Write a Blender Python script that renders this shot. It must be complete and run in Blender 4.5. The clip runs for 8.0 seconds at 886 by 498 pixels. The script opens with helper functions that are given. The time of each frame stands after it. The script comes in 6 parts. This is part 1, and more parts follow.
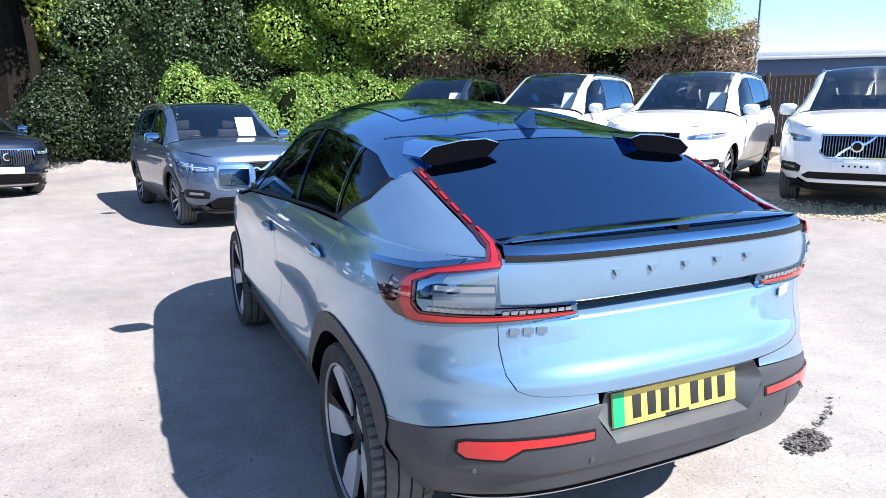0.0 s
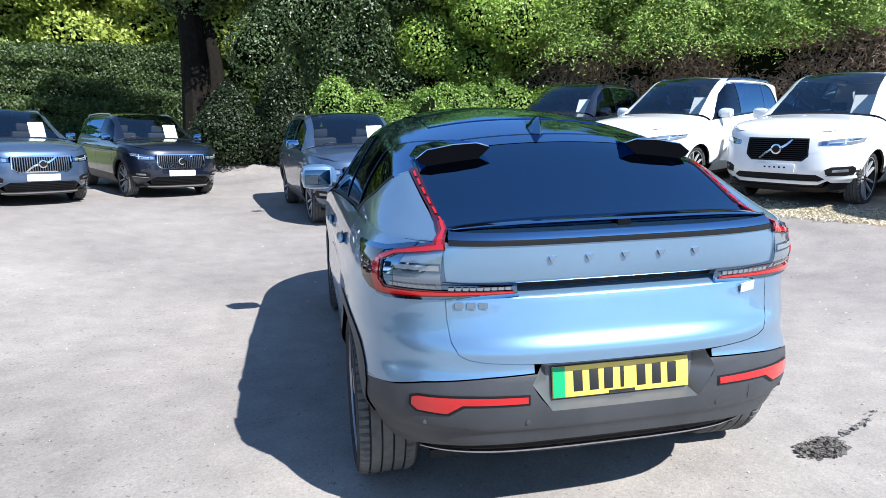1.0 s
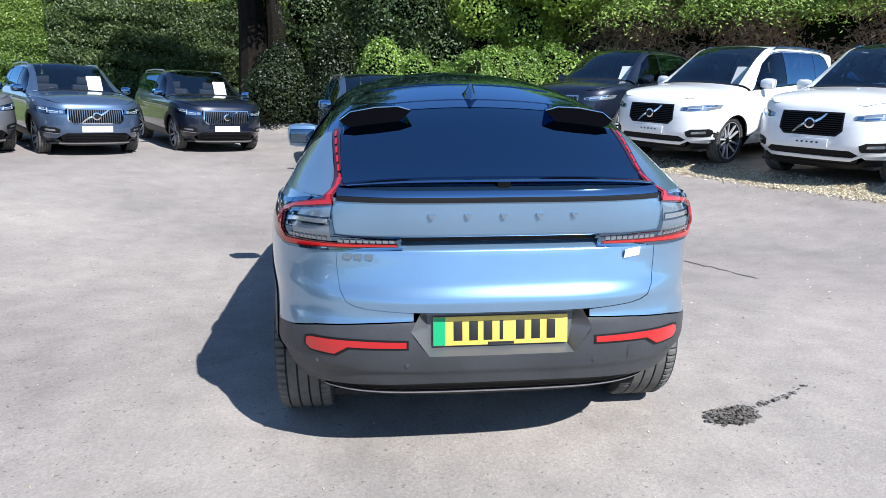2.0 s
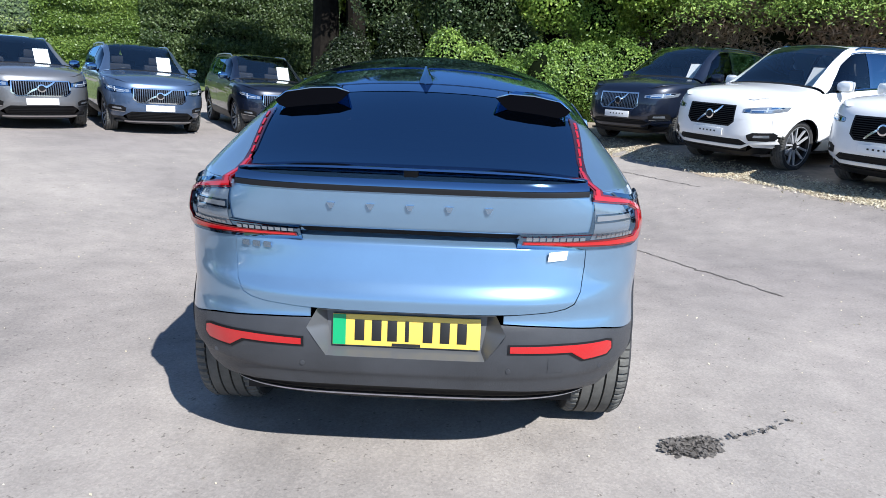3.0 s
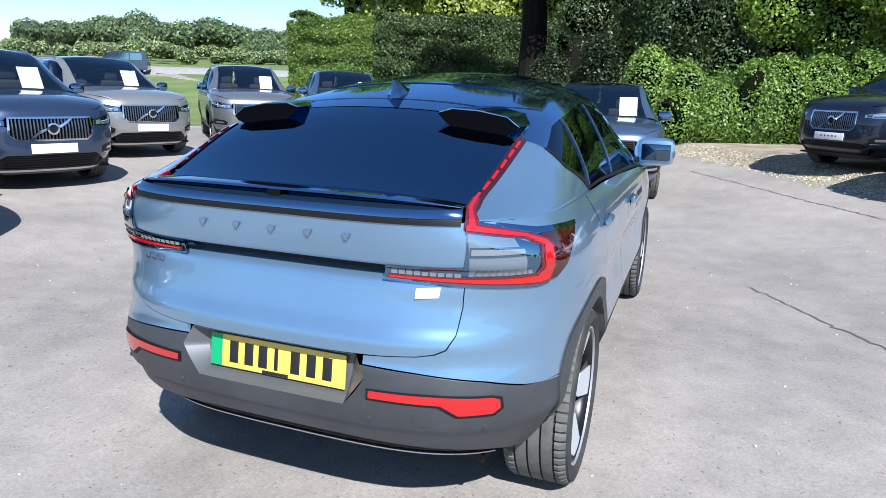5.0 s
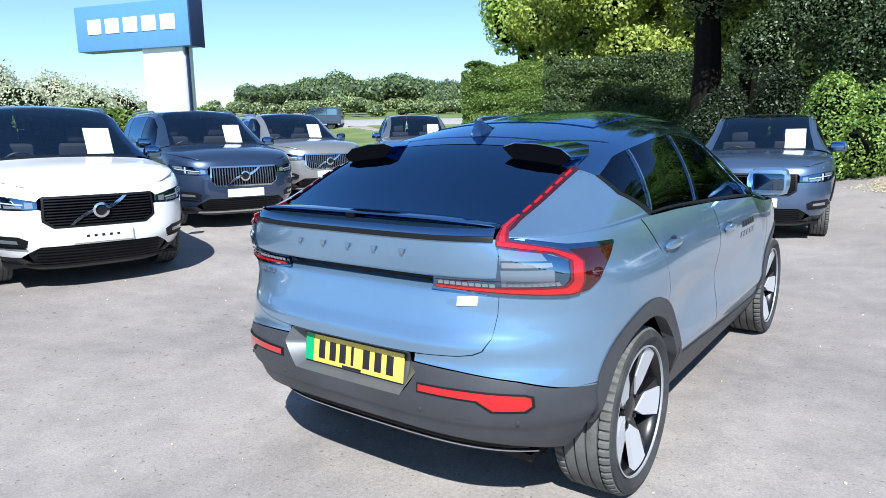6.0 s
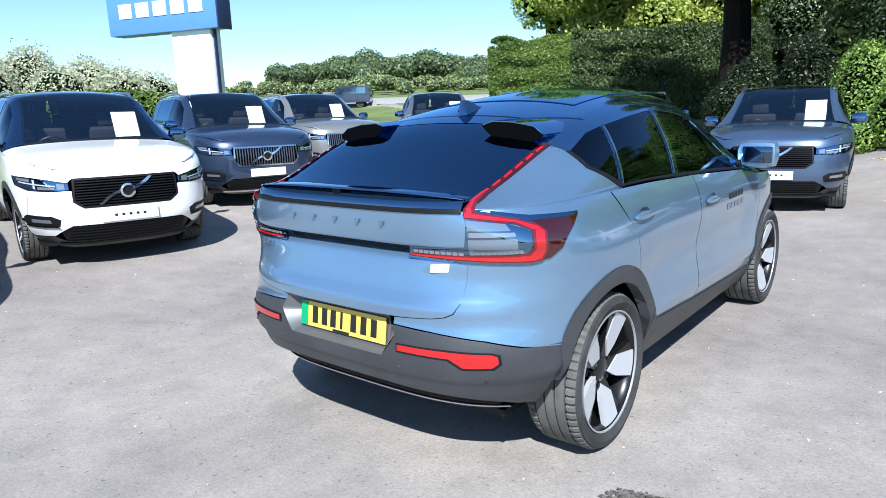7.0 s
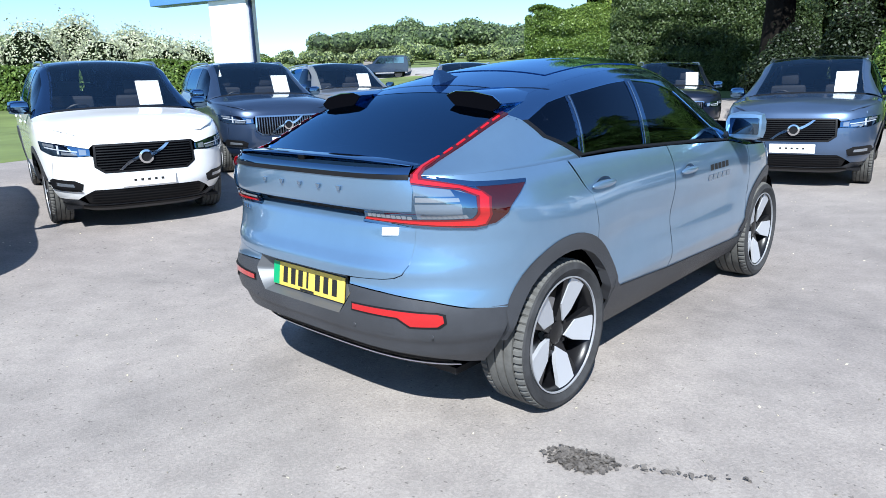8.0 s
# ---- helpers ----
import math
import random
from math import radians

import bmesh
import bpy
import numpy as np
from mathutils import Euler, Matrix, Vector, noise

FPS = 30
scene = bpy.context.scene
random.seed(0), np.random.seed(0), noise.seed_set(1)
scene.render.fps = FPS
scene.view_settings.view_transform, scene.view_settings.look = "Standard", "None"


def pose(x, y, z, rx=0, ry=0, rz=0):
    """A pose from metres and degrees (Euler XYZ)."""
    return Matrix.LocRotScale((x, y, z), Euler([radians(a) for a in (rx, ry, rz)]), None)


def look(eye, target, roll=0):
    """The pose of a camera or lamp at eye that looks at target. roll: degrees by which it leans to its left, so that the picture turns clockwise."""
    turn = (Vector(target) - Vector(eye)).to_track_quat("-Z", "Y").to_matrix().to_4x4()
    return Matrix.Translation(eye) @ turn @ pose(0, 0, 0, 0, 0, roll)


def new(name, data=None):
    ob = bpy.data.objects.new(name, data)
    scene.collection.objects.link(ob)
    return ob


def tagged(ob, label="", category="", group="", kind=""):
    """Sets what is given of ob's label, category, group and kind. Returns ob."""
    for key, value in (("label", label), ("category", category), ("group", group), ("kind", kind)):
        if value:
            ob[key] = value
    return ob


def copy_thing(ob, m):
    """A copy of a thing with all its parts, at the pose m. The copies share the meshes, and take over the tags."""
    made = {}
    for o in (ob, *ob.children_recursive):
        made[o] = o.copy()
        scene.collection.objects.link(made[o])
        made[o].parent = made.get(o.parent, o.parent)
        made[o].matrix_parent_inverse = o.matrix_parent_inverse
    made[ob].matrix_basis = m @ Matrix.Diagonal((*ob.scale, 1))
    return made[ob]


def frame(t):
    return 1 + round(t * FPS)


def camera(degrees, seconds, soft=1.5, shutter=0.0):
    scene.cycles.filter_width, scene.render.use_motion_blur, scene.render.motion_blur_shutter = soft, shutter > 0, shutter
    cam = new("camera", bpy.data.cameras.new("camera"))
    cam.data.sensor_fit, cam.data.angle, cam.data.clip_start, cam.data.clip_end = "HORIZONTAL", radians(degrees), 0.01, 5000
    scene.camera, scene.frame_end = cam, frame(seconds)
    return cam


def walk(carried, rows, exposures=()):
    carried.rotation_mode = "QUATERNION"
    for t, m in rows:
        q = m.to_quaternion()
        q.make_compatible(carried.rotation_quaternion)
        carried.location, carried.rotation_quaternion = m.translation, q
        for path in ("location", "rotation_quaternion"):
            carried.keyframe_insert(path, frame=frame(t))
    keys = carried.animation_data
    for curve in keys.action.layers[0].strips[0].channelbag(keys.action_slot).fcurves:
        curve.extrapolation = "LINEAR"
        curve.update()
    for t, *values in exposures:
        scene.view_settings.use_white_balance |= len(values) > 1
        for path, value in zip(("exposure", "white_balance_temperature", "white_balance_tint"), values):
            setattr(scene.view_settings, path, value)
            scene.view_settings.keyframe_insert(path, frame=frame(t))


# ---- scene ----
cam = camera(67.3, 8.0, soft=0.78)
PATH = [
    (0, (-1.53, -3.571, 1.529), (-0.706, -1.796, 1.12), -0.4),
    (0.5, (-1.264, -3.864, 1.523), (-0.715, -1.997, 1.06), 1.6),
    (1, (-1.061, -4.129, 1.525), (-0.669, -2.206, 1.142), -1.0),
    (1.5, (-0.844, -4.334, 1.545), (-0.499, -2.419, 1.08), -0.7),
    (2, (-0.474, -4.415, 1.53), (-0.269, -2.485, 1.044), 0.4),
    (2.2, (-0.339, -4.443, 1.549), (-0.2, -2.511, 1.05), 0.5),
    (3.3, (0.346, -4.205, 1.477), (0.197, -2.278, 0.96), 2.4),
    (3.5, (0.496, -4.207, 1.474), (0.208, -2.301, 0.941), 1.5),
    (4, (0.797, -4.111, 1.492), (0.269, -2.245, 1.005), -0.2),
    (4.5, (0.999, -3.87, 1.509), (0.42, -2.017, 1.027), 2.6),
    (4.7, (1.089, -3.808, 1.507), (0.471, -1.965, 1.034), 2.5),
    (5.8, (1.646, -3.769, 1.461), (0.595, -2.119, 1.046), -1.4),
    (6, (1.767, -3.865, 1.474), (0.604, -2.275, 1.129), -1.0),
    (6.5, (1.964, -3.951, 1.492), (0.8, -2.372, 1.102), -1.6),
    (7, (2.062, -3.901, 1.483), (0.829, -2.38, 1.074), -2.0),
    (7.5, (2.295, -3.799, 1.456), (1.037, -2.308, 1.012), 0.7),
    (8, (2.409, -3.771, 1.469), (1.096, -2.344, 0.981), -1.8),
]
walk(cam, [(t, look(eye, target, roll)) for t, eye, target, roll in PATH], [(0.0, 1.42, 6200, 11), (0.5, 1.23, 6150, 10), (1.0, 1.07, 6100, 8), (1.5, 0.93, 6150, 9), (2.0, 0.85, 6150, 9), (3.5, 0.76, 6100, 9), (5.0, 0.82, 6000, 8), (6.5, 0.84, 5950, 7), (8.0, 0.84, 5920, 7)])

# ---- world, sun ----
SUN = Vector((0.655, -0.92, 1.12)).normalized()
world = bpy.data.worlds.new("world")
scene.world = world
world.use_nodes = True
wn = world.node_tree
sky = wn.nodes.new("ShaderNodeTexSky")
sky.sky_type, sky.sun_disc = "NISHITA", False
sky.sun_elevation = math.asin(SUN.z)
sky.sun_rotation = math.atan2(SUN.x, SUN.y)
sky.air_density, sky.dust_density, sky.ozone_density = 1.0, 0.0, 3.5
sky.altitude = 1500
wn.links.new(sky.outputs[0], wn.nodes["Background"].inputs[0])
wn.nodes["Background"].inputs[1].default_value = 0.105
sun = new("sun", bpy.data.lights.new("sun", "SUN"))
sun.data.energy, sun.data.angle, sun.data.color = 5.0, radians(0.55), (1.0, 0.97, 0.93)
sun.matrix_world = look(SUN * 50, (0, 0, 0))

# ---- materials ----
def ramp(nt, fac, stops):
    r = nt.nodes.new("ShaderNodeValToRGB")
    while len(r.color_ramp.elements) < len(stops):
        r.color_ramp.elements.new(0.5)
    for e, (pos, c) in zip(r.color_ramp.elements, stops):
        e.position, e.color = pos, (*c, 1)
    nt.links.new(fac, r.inputs[0])
    return r.outputs[0]


def noise_tex(nt, scale, detail=4.0, rough=0.6, vec=None, kind="ShaderNodeTexNoise"):
    n = nt.nodes.new(kind)
    n.inputs["Scale"].default_value = scale
    if kind == "ShaderNodeTexNoise":
        n.inputs["Detail"].default_value, n.inputs["Roughness"].default_value = detail, rough
    if vec is None:
        vec = nt.nodes.new("ShaderNodeTexCoord").outputs["Object"]
    nt.links.new(vec, n.inputs["Vector"])
    return n


def mat(name, color, rough=0.5, metal=0.0, coat=0.0, bump=0.0, bump_scale=200.0, vary=0.0, vary_scale=3.0, spec=0.5, alpha=None):
    m = bpy.data.materials.new(name)
    m.use_nodes = True
    nt = m.node_tree
    b = nt.nodes["Principled BSDF"]
    b.inputs["Base Color"].default_value = (*color, 1)
    b.inputs["Roughness"].default_value, b.inputs["Metallic"].default_value = rough, metal
    b.inputs["Coat Weight"].default_value, b.inputs["Coat Roughness"].default_value = coat, 0.03
    b.inputs["Specular IOR Level"].default_value = spec
    if vary:
        n = noise_tex(nt, vary_scale, 6, 0.65)
        lo, hi = [c * (1 - vary) for c in color], [min(1, c * (1 + vary)) for c in color]
        nt.links.new(ramp(nt, n.outputs["Fac"], [(0.3, lo), (0.7, hi)]), b.inputs["Base Color"])
    if bump:
        n = noise_tex(nt, bump_scale, 3)
        k = nt.nodes.new("ShaderNodeBump")
        k.inputs["Strength"].default_value, k.inputs["Distance"].default_value = bump, 0.004
        nt.links.new(n.outputs["Fac"], k.inputs["Height"])
        nt.links.new(k.outputs[0], b.inputs["Normal"])
    return m


def paint(name, color, metal=0.55):
    """Car paint: a flaked base under a clear coat, with a little road dust."""
    m = mat(name, color, 0.28 if metal > 0.7 else 0.34, metal, 1.0)
    nt = m.node_tree
    b = nt.nodes["Principled BSDF"]
    n = noise_tex(nt, 900, 1)
    d = noise_tex(nt, 2.2, 5)
    mix = nt.nodes.new("ShaderNodeMath")
    mix.operation = "MULTIPLY_ADD"
    nt.links.new(n.outputs["Fac"], mix.inputs[0])
    mix.inputs[1].default_value = 0.35
    nt.links.new(d.outputs["Fac"], mix.inputs[2])
    nt.links.new(ramp(nt, mix.outputs[0], [(0.3, [c * 0.9 for c in color]), (0.95, [min(1, c * 1.1) for c in color])]), b.inputs["Base Color"])
    return m


# Reflections carry a painted-in blue tint, deeper than the sky itself gives.
def glass(name, tint, ior=1.9, reflect_tint=(0.42, 0.68, 1.0)):
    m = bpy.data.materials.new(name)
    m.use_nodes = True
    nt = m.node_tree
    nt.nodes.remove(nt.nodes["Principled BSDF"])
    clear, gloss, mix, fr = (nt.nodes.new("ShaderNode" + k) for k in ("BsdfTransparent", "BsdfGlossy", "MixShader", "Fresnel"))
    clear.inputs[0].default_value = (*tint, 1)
    gloss.inputs[0].default_value = (*reflect_tint, 1)
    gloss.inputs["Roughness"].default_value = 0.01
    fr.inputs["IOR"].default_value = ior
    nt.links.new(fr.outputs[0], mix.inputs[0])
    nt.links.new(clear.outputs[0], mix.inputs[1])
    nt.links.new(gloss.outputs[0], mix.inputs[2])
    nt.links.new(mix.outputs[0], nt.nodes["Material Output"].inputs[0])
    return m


def leaf(name, colors, rough=0.45):
    """Leaves: each leaf its own tone, some light passing through."""
    m = bpy.data.materials.new(name)
    m.use_nodes = True
    nt = m.node_tree
    b = nt.nodes["Principled BSDF"]
    g = nt.nodes.new("ShaderNodeNewGeometry")
    n = noise_tex(nt, 0.45, 3)
    add = nt.nodes.new("ShaderNodeMath")
    add.operation = "MULTIPLY_ADD"
    nt.links.new(g.outputs["Random Per Island"], add.inputs[0])
    add.inputs[1].default_value = 0.40
    sub = nt.nodes.new("ShaderNodeMath")
    sub.operation = "MULTIPLY"
    nt.links.new(n.outputs["Fac"], sub.inputs[0])
    sub.inputs[1].default_value = 0.62
    nt.links.new(sub.outputs[0], add.inputs[2])
    k = len(colors)
    col = ramp(nt, add.outputs[0], [(0.15 + 0.7 * i / max(1, k - 1), c) for i, c in enumerate(colors)])
    nt.links.new(col, b.inputs["Base Color"])
    b.inputs["Roughness"].default_value = rough
    t = nt.nodes.new("ShaderNodeBsdfTranslucent")
    nt.links.new(col, t.inputs[0])
    mix = nt.nodes.new("ShaderNodeMixShader")
    mix.inputs[0].default_value = 0.28
    nt.links.new(b.outputs[0], mix.inputs[1])
    nt.links.new(t.outputs[0], mix.inputs[2])
    nt.links.new(mix.outputs[0], nt.nodes["Material Output"].inputs[0])
    return m


PAINT_BLUE = paint("fjord blue paint", (0.215, 0.345, 0.495), 0.72)
PAINT_WHITE = paint("white paint", (0.80, 0.80, 0.79), 0.0)
PAINT_GREY = paint("grey metallic paint", (0.19, 0.195, 0.205), 0.6)
PAINT_DENIM = paint("dark blue paint", (0.028, 0.048, 0.095), 0.5)
PAINT_BLACK = paint("black paint", (0.006, 0.010, 0.024), 0.3)
PAINT_SLATE = paint("slate blue-grey paint", (0.075, 0.118, 0.20), 0.6)
PAINT_SILVER = paint("pale grey metallic paint", (0.30, 0.30, 0.29), 0.6)
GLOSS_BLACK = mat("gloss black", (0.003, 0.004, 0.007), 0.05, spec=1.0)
# Raised IOR and blue specular tint paint a stronger sky reflection.
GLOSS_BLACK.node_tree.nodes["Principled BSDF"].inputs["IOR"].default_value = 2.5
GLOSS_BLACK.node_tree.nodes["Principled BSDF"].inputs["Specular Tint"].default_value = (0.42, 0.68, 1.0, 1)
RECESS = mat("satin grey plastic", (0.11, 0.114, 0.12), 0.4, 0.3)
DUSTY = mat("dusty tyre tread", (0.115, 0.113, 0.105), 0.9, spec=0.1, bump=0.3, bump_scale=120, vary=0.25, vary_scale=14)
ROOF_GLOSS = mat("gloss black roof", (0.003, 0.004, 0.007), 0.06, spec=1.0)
# Sky blue is put into the roof's reflection, its IOR raised to brighten it.
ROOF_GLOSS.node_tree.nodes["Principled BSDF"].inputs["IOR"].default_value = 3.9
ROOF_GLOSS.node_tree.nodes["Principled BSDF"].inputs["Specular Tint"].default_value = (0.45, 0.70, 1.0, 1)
PLASTIC = mat("grey grained plastic", (0.040, 0.042, 0.047), 0.46, bump=0.3, bump_scale=900, vary=0.25, spec=0.45)
DARK = mat("dark void", (0.003, 0.003, 0.004), 0.9, spec=0.0)
TRIM = mat("matt black trim", (0.008, 0.008, 0.009), 0.5, spec=0.25)
CHROME = mat("bright chrome", (0.75, 0.75, 0.76), 0.12, 1.0)
SLAT = mat("dark chrome slat", (0.20, 0.21, 0.23), 0.25, 0.9)
SATIN = mat("satin silver", (0.55, 0.56, 0.58), 0.28, 1.0)
RUBBER = mat("tyre rubber", (0.042, 0.042, 0.043), 0.8, spec=0.2, bump=0.25, bump_scale=150, vary=0.35, vary_scale=9)
RIM_SILVER = mat("machined alloy", (0.50, 0.51, 0.53), 0.40, 0.3)
RIM_BLACK = mat("black alloy", (0.006, 0.006, 0.007), 0.3, spec=0.35)
TINT = glass("tinted glass", (0.15, 0.17, 0.19), 1.65, (0.42, 0.55, 0.70))
SCREEN = glass("windscreen glass", (0.90, 0.94, 0.96), 2.2, (0.72, 0.90, 1.0))
MIRROR = mat("dark mirror glass", (0.11, 0.155, 0.21), 0.04, 1.0)
BADGE = mat("satin badge metal", (0.30, 0.40, 0.52), 0.2, 0.9)
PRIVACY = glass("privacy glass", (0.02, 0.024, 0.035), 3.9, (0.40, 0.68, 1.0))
SIDE_GLASS = glass("side privacy glass", (0.02, 0.024, 0.03), 1.7, (0.42, 0.55, 0.72))
RED = mat("red lamp plastic", (0.40, 0.004, 0.006), 0.14, 0, 1.0)
RED_DEEP = mat("deep red lamp plastic", (0.13, 0.003, 0.005), 0.08, 0, 1.0)
RED_DARK = mat("dark red lamp plastic", (0.034, 0.0025, 0.003), 0.06, 0, 1.0)
LENS = mat("clear lamp lens", (0.30, 0.33, 0.37), 0.12, 0.6, 1.0)
# Darker copy of the body blue paints shade into the handle cups.
HANDLE_CUP = mat("blue paint darkened for recess shade", (0.05, 0.08, 0.12), 0.3, 0.4, 1.0)
SMOKE = mat("smoky lamp lens", (0.22, 0.28, 0.35), 0.16, 0.6, 1.0)
RIM_GREY = mat("machined rim edge", (0.42, 0.43, 0.45), 0.35, 0.5)
WHITE_LAMP = mat("white lamp element", (0.46, 0.50, 0.56), 0.2, 0.2, 1.0)
PLATE_YELLOW = mat("yellow number plate", (0.76, 0.53, 0.09), 0.35, vary=0.06)
PLATE_GREEN = mat("green flash", (0.01, 0.32, 0.12), 0.4)
PLATE_WHITE = mat("white plate", (0.82, 0.82, 0.80), 0.4)
INK = mat("black ink", (0.01, 0.01, 0.01), 0.5)
PAPER = mat("white paper", (0.82, 0.83, 0.82), 0.7)
CABIN = mat("charcoal upholstery", (0.025, 0.026, 0.03), 0.8, spec=0.2, bump=0.2, bump_scale=300)
LEAF_HEDGE = leaf("clipped hedge leaf", [(0.022, 0.047, 0.009), (0.12, 0.195, 0.034), (0.27, 0.36, 0.07)])
LEAF_YEW = leaf("dark hedge leaf", [(0.012, 0.024, 0.008), (0.052, 0.088, 0.024), (0.18, 0.235, 0.085)], 0.5)
# The palest tone paints glints of light on glossy leaves.
LEAF_DARK = leaf("dark ivy leaf with painted glints", [(0.016, 0.030, 0.010), (0.070, 0.112, 0.038), (0.30, 0.36, 0.18)], 0.38)
# Leaf tones darkened to stand for a big tree's shadow over the bushes.
LEAF_SHADE = leaf("bush leaf darkened for tree shade", [(0.007, 0.012, 0.004), (0.017, 0.029, 0.009), (0.05, 0.075, 0.024)], 0.5)
LEAF_DEEP = leaf("deep woodland leaf", [(0.015, 0.028, 0.008), (0.05, 0.08, 0.02), (0.10, 0.14, 0.035)])
LEAF_LIGHT = leaf("bright green leaf", [(0.06, 0.115, 0.018), (0.25, 0.38, 0.058), (0.52, 0.62, 0.14)])
LEAF_BRAMBLE = leaf("bramble leaf", [(0.025, 0.055, 0.010), (0.14, 0.245, 0.04), (0.44, 0.58, 0.13)])
LEAF_LIME = leaf("yellow green leaf", [(0.08, 0.125, 0.018), (0.31, 0.385, 0.060), (0.60, 0.64, 0.16)])
LEAF_CONIFER = leaf("conifer spray", [(0.035, 0.08, 0.018), (0.21, 0.33, 0.060), (0.50, 0.60, 0.14)], 0.6)
# Distance haze is put into these paler leaf tones.
LEAF_FAR = leaf("far woodland leaf paled for haze", [(0.05, 0.085, 0.035), (0.13, 0.185, 0.07), (0.24, 0.30, 0.12)])
LEAF_SCRUB = leaf("pale scrub leaf", [(0.10, 0.15, 0.05), (0.24, 0.30, 0.10), (0.45, 0.48, 0.26)])
LEAF_BLOSSOM = leaf("hawthorn blossom", [(0.09, 0.14, 0.04), (0.50, 0.53, 0.33), (0.85, 0.85, 0.68)])
LEAF_BROWN = leaf("dead brown twig", [(0.08, 0.060, 0.045), (0.27, 0.20, 0.145), (0.55, 0.42, 0.31)], 0.8)
# Inner shade of far crowns, lifted from near-black to paint in haze.
CORE_FAR = mat("far foliage shade paled for haze", (0.035, 0.055, 0.025), 0.9, vary=0.3, vary_scale=0.3)
# Near-black paints the shade inside dense foliage; the cores also block the sky.
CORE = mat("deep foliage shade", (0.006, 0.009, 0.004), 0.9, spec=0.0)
BARK = mat("dark bark", (0.012, 0.010, 0.008), 0.9, spec=0.1, bump=0.8, bump_scale=30, vary=0.4, vary_scale=8)


# ---- building helpers ----
def link(name, me, material, parent, label=""):
    ob = new(name, me)
    if material is not None:
        me.materials.append(material)
    ob.parent = parent
    if label:
        ob["label"] = label
    return ob


def part(name, bm, material, parent, label="", smooth=True):
    me = bpy.data.meshes.new(name)
    bmesh.ops.recalc_face_normals(bm, faces=bm.faces)
    bm.to_mesh(me)
    bm.free()
    if smooth:
        me.shade_smooth()
        me.set_sharp_from_angle(angle=radians(35))
    return link(name, me, material, parent, label)


def thing(name, label, category, group="", kind=""):
    return tagged(new(name), label, category, group, kind)


def box(bm, size, at=(0, 0, 0), bevel=0.0, rot=None):
    m = Matrix.Translation(at) @ (rot.to_4x4() if rot is not None else Matrix()) @ Matrix.Diagonal((*size, 1))
    got = bmesh.ops.create_cube(bm, size=1, matrix=m)["verts"]
    if bevel:
        edges = list({e for v in got for e in v.link_edges})
        bmesh.ops.bevel(bm, geom=edges, offset=bevel, segments=2, affect="EDGES", profile=0.6)
    return bm


def lathe(bm, profile, n=48, axis="x"):
    """Turns a profile of (radius, along) round the axis."""
    rings = []
    for k in range(n):
        c, s = math.cos(2 * math.pi * k / n), math.sin(2 * math.pi * k / n)
        rings.append([bm.verts.new({"x": (h, r * c, r * s), "y": (r * c, h, r * s), "z": (r * c, r * s, h)}[axis]) for r, h in profile])
    for k in range(n):
        a, b = rings[k], rings[(k + 1) % n]
        for i in range(len(profile) - 1):
            bm.faces.new((a[i], a[i + 1], b[i + 1], b[i]))
    return bm


def prism(bm, outline, depth, place):
    """An outline of (u, v) extruded by depth along w; place maps (u, v, w) to the car."""
    lo, hi = ([bm.verts.new(place(u, v, w)) for u, v in outline] for w in (0.0, depth))
    bm.faces.new(lo)
    bm.faces.new(hi[::-1])
    for i in range(len(outline)):
        j = (i + 1) % len(outline)
        bm.faces.new((lo[i], hi[i], hi[j], lo[j]))
    return bm


def tube(bm, pts, r, n=6, closed=False):
    pts = [Vector(p) for p in pts]
    rings = []
    for i, p in enumerate(pts):
        a, b = pts[max(0, i - 1)], pts[min(len(pts) - 1, i + 1)]
        if closed:
            a, b = pts[i - 1], pts[(i + 1) % len(pts)]
        t = (b - a).normalized()
        u = t.orthogonal().normalized() if abs(t.z) > 0.95 else t.cross(Vector((0, 0, 1))).normalized()
        v = t.cross(u)
        rr = r[i] if isinstance(r, (list, tuple)) else r
        rings.append([bm.verts.new(p + rr * (math.cos(2 * math.pi * k / n) * u + math.sin(2 * math.pi * k / n) * v)) for k in range(n)])
    for i in range(len(rings) - (0 if closed else 1)):
        a, b = rings[i], rings[(i + 1) % len(rings)]
        for k in range(n):
            bm.faces.new((a[k], a[(k + 1) % n], b[(k + 1) % n], b[k]))
    if not closed:
        bm.faces.new(rings[0][::-1])
        bm.faces.new(rings[-1])
    return bm


def curve(*knots):
    """A smooth function through (x, y) knots that does not overshoot."""
    xs, ys = np.array(knots, float).T
    d = np.diff(ys) / np.diff(xs)
    m = np.r_[d[0], np.where(d[:-1] * d[1:] > 0, 2 * d[:-1] * d[1:] / np.where(d[:-1] + d[1:] == 0, 1, d[:-1] + d[1:]), 0), d[-1]]

    def f(x):
        x = np.clip(np.asarray(x, float), xs[0], xs[-1])
        i = np.clip(np.searchsorted(xs, x) - 1, 0, len(xs) - 2)
        h = xs[i + 1] - xs[i]
        t = (x - xs[i]) / h
        return (2 * t**3 - 3 * t**2 + 1) * ys[i] + (t**3 - 2 * t**2 + t) * h * m[i] + (3 * t**2 - 2 * t**3) * ys[i + 1] + (t**3 - t**2) * h * m[i + 1]

    return f


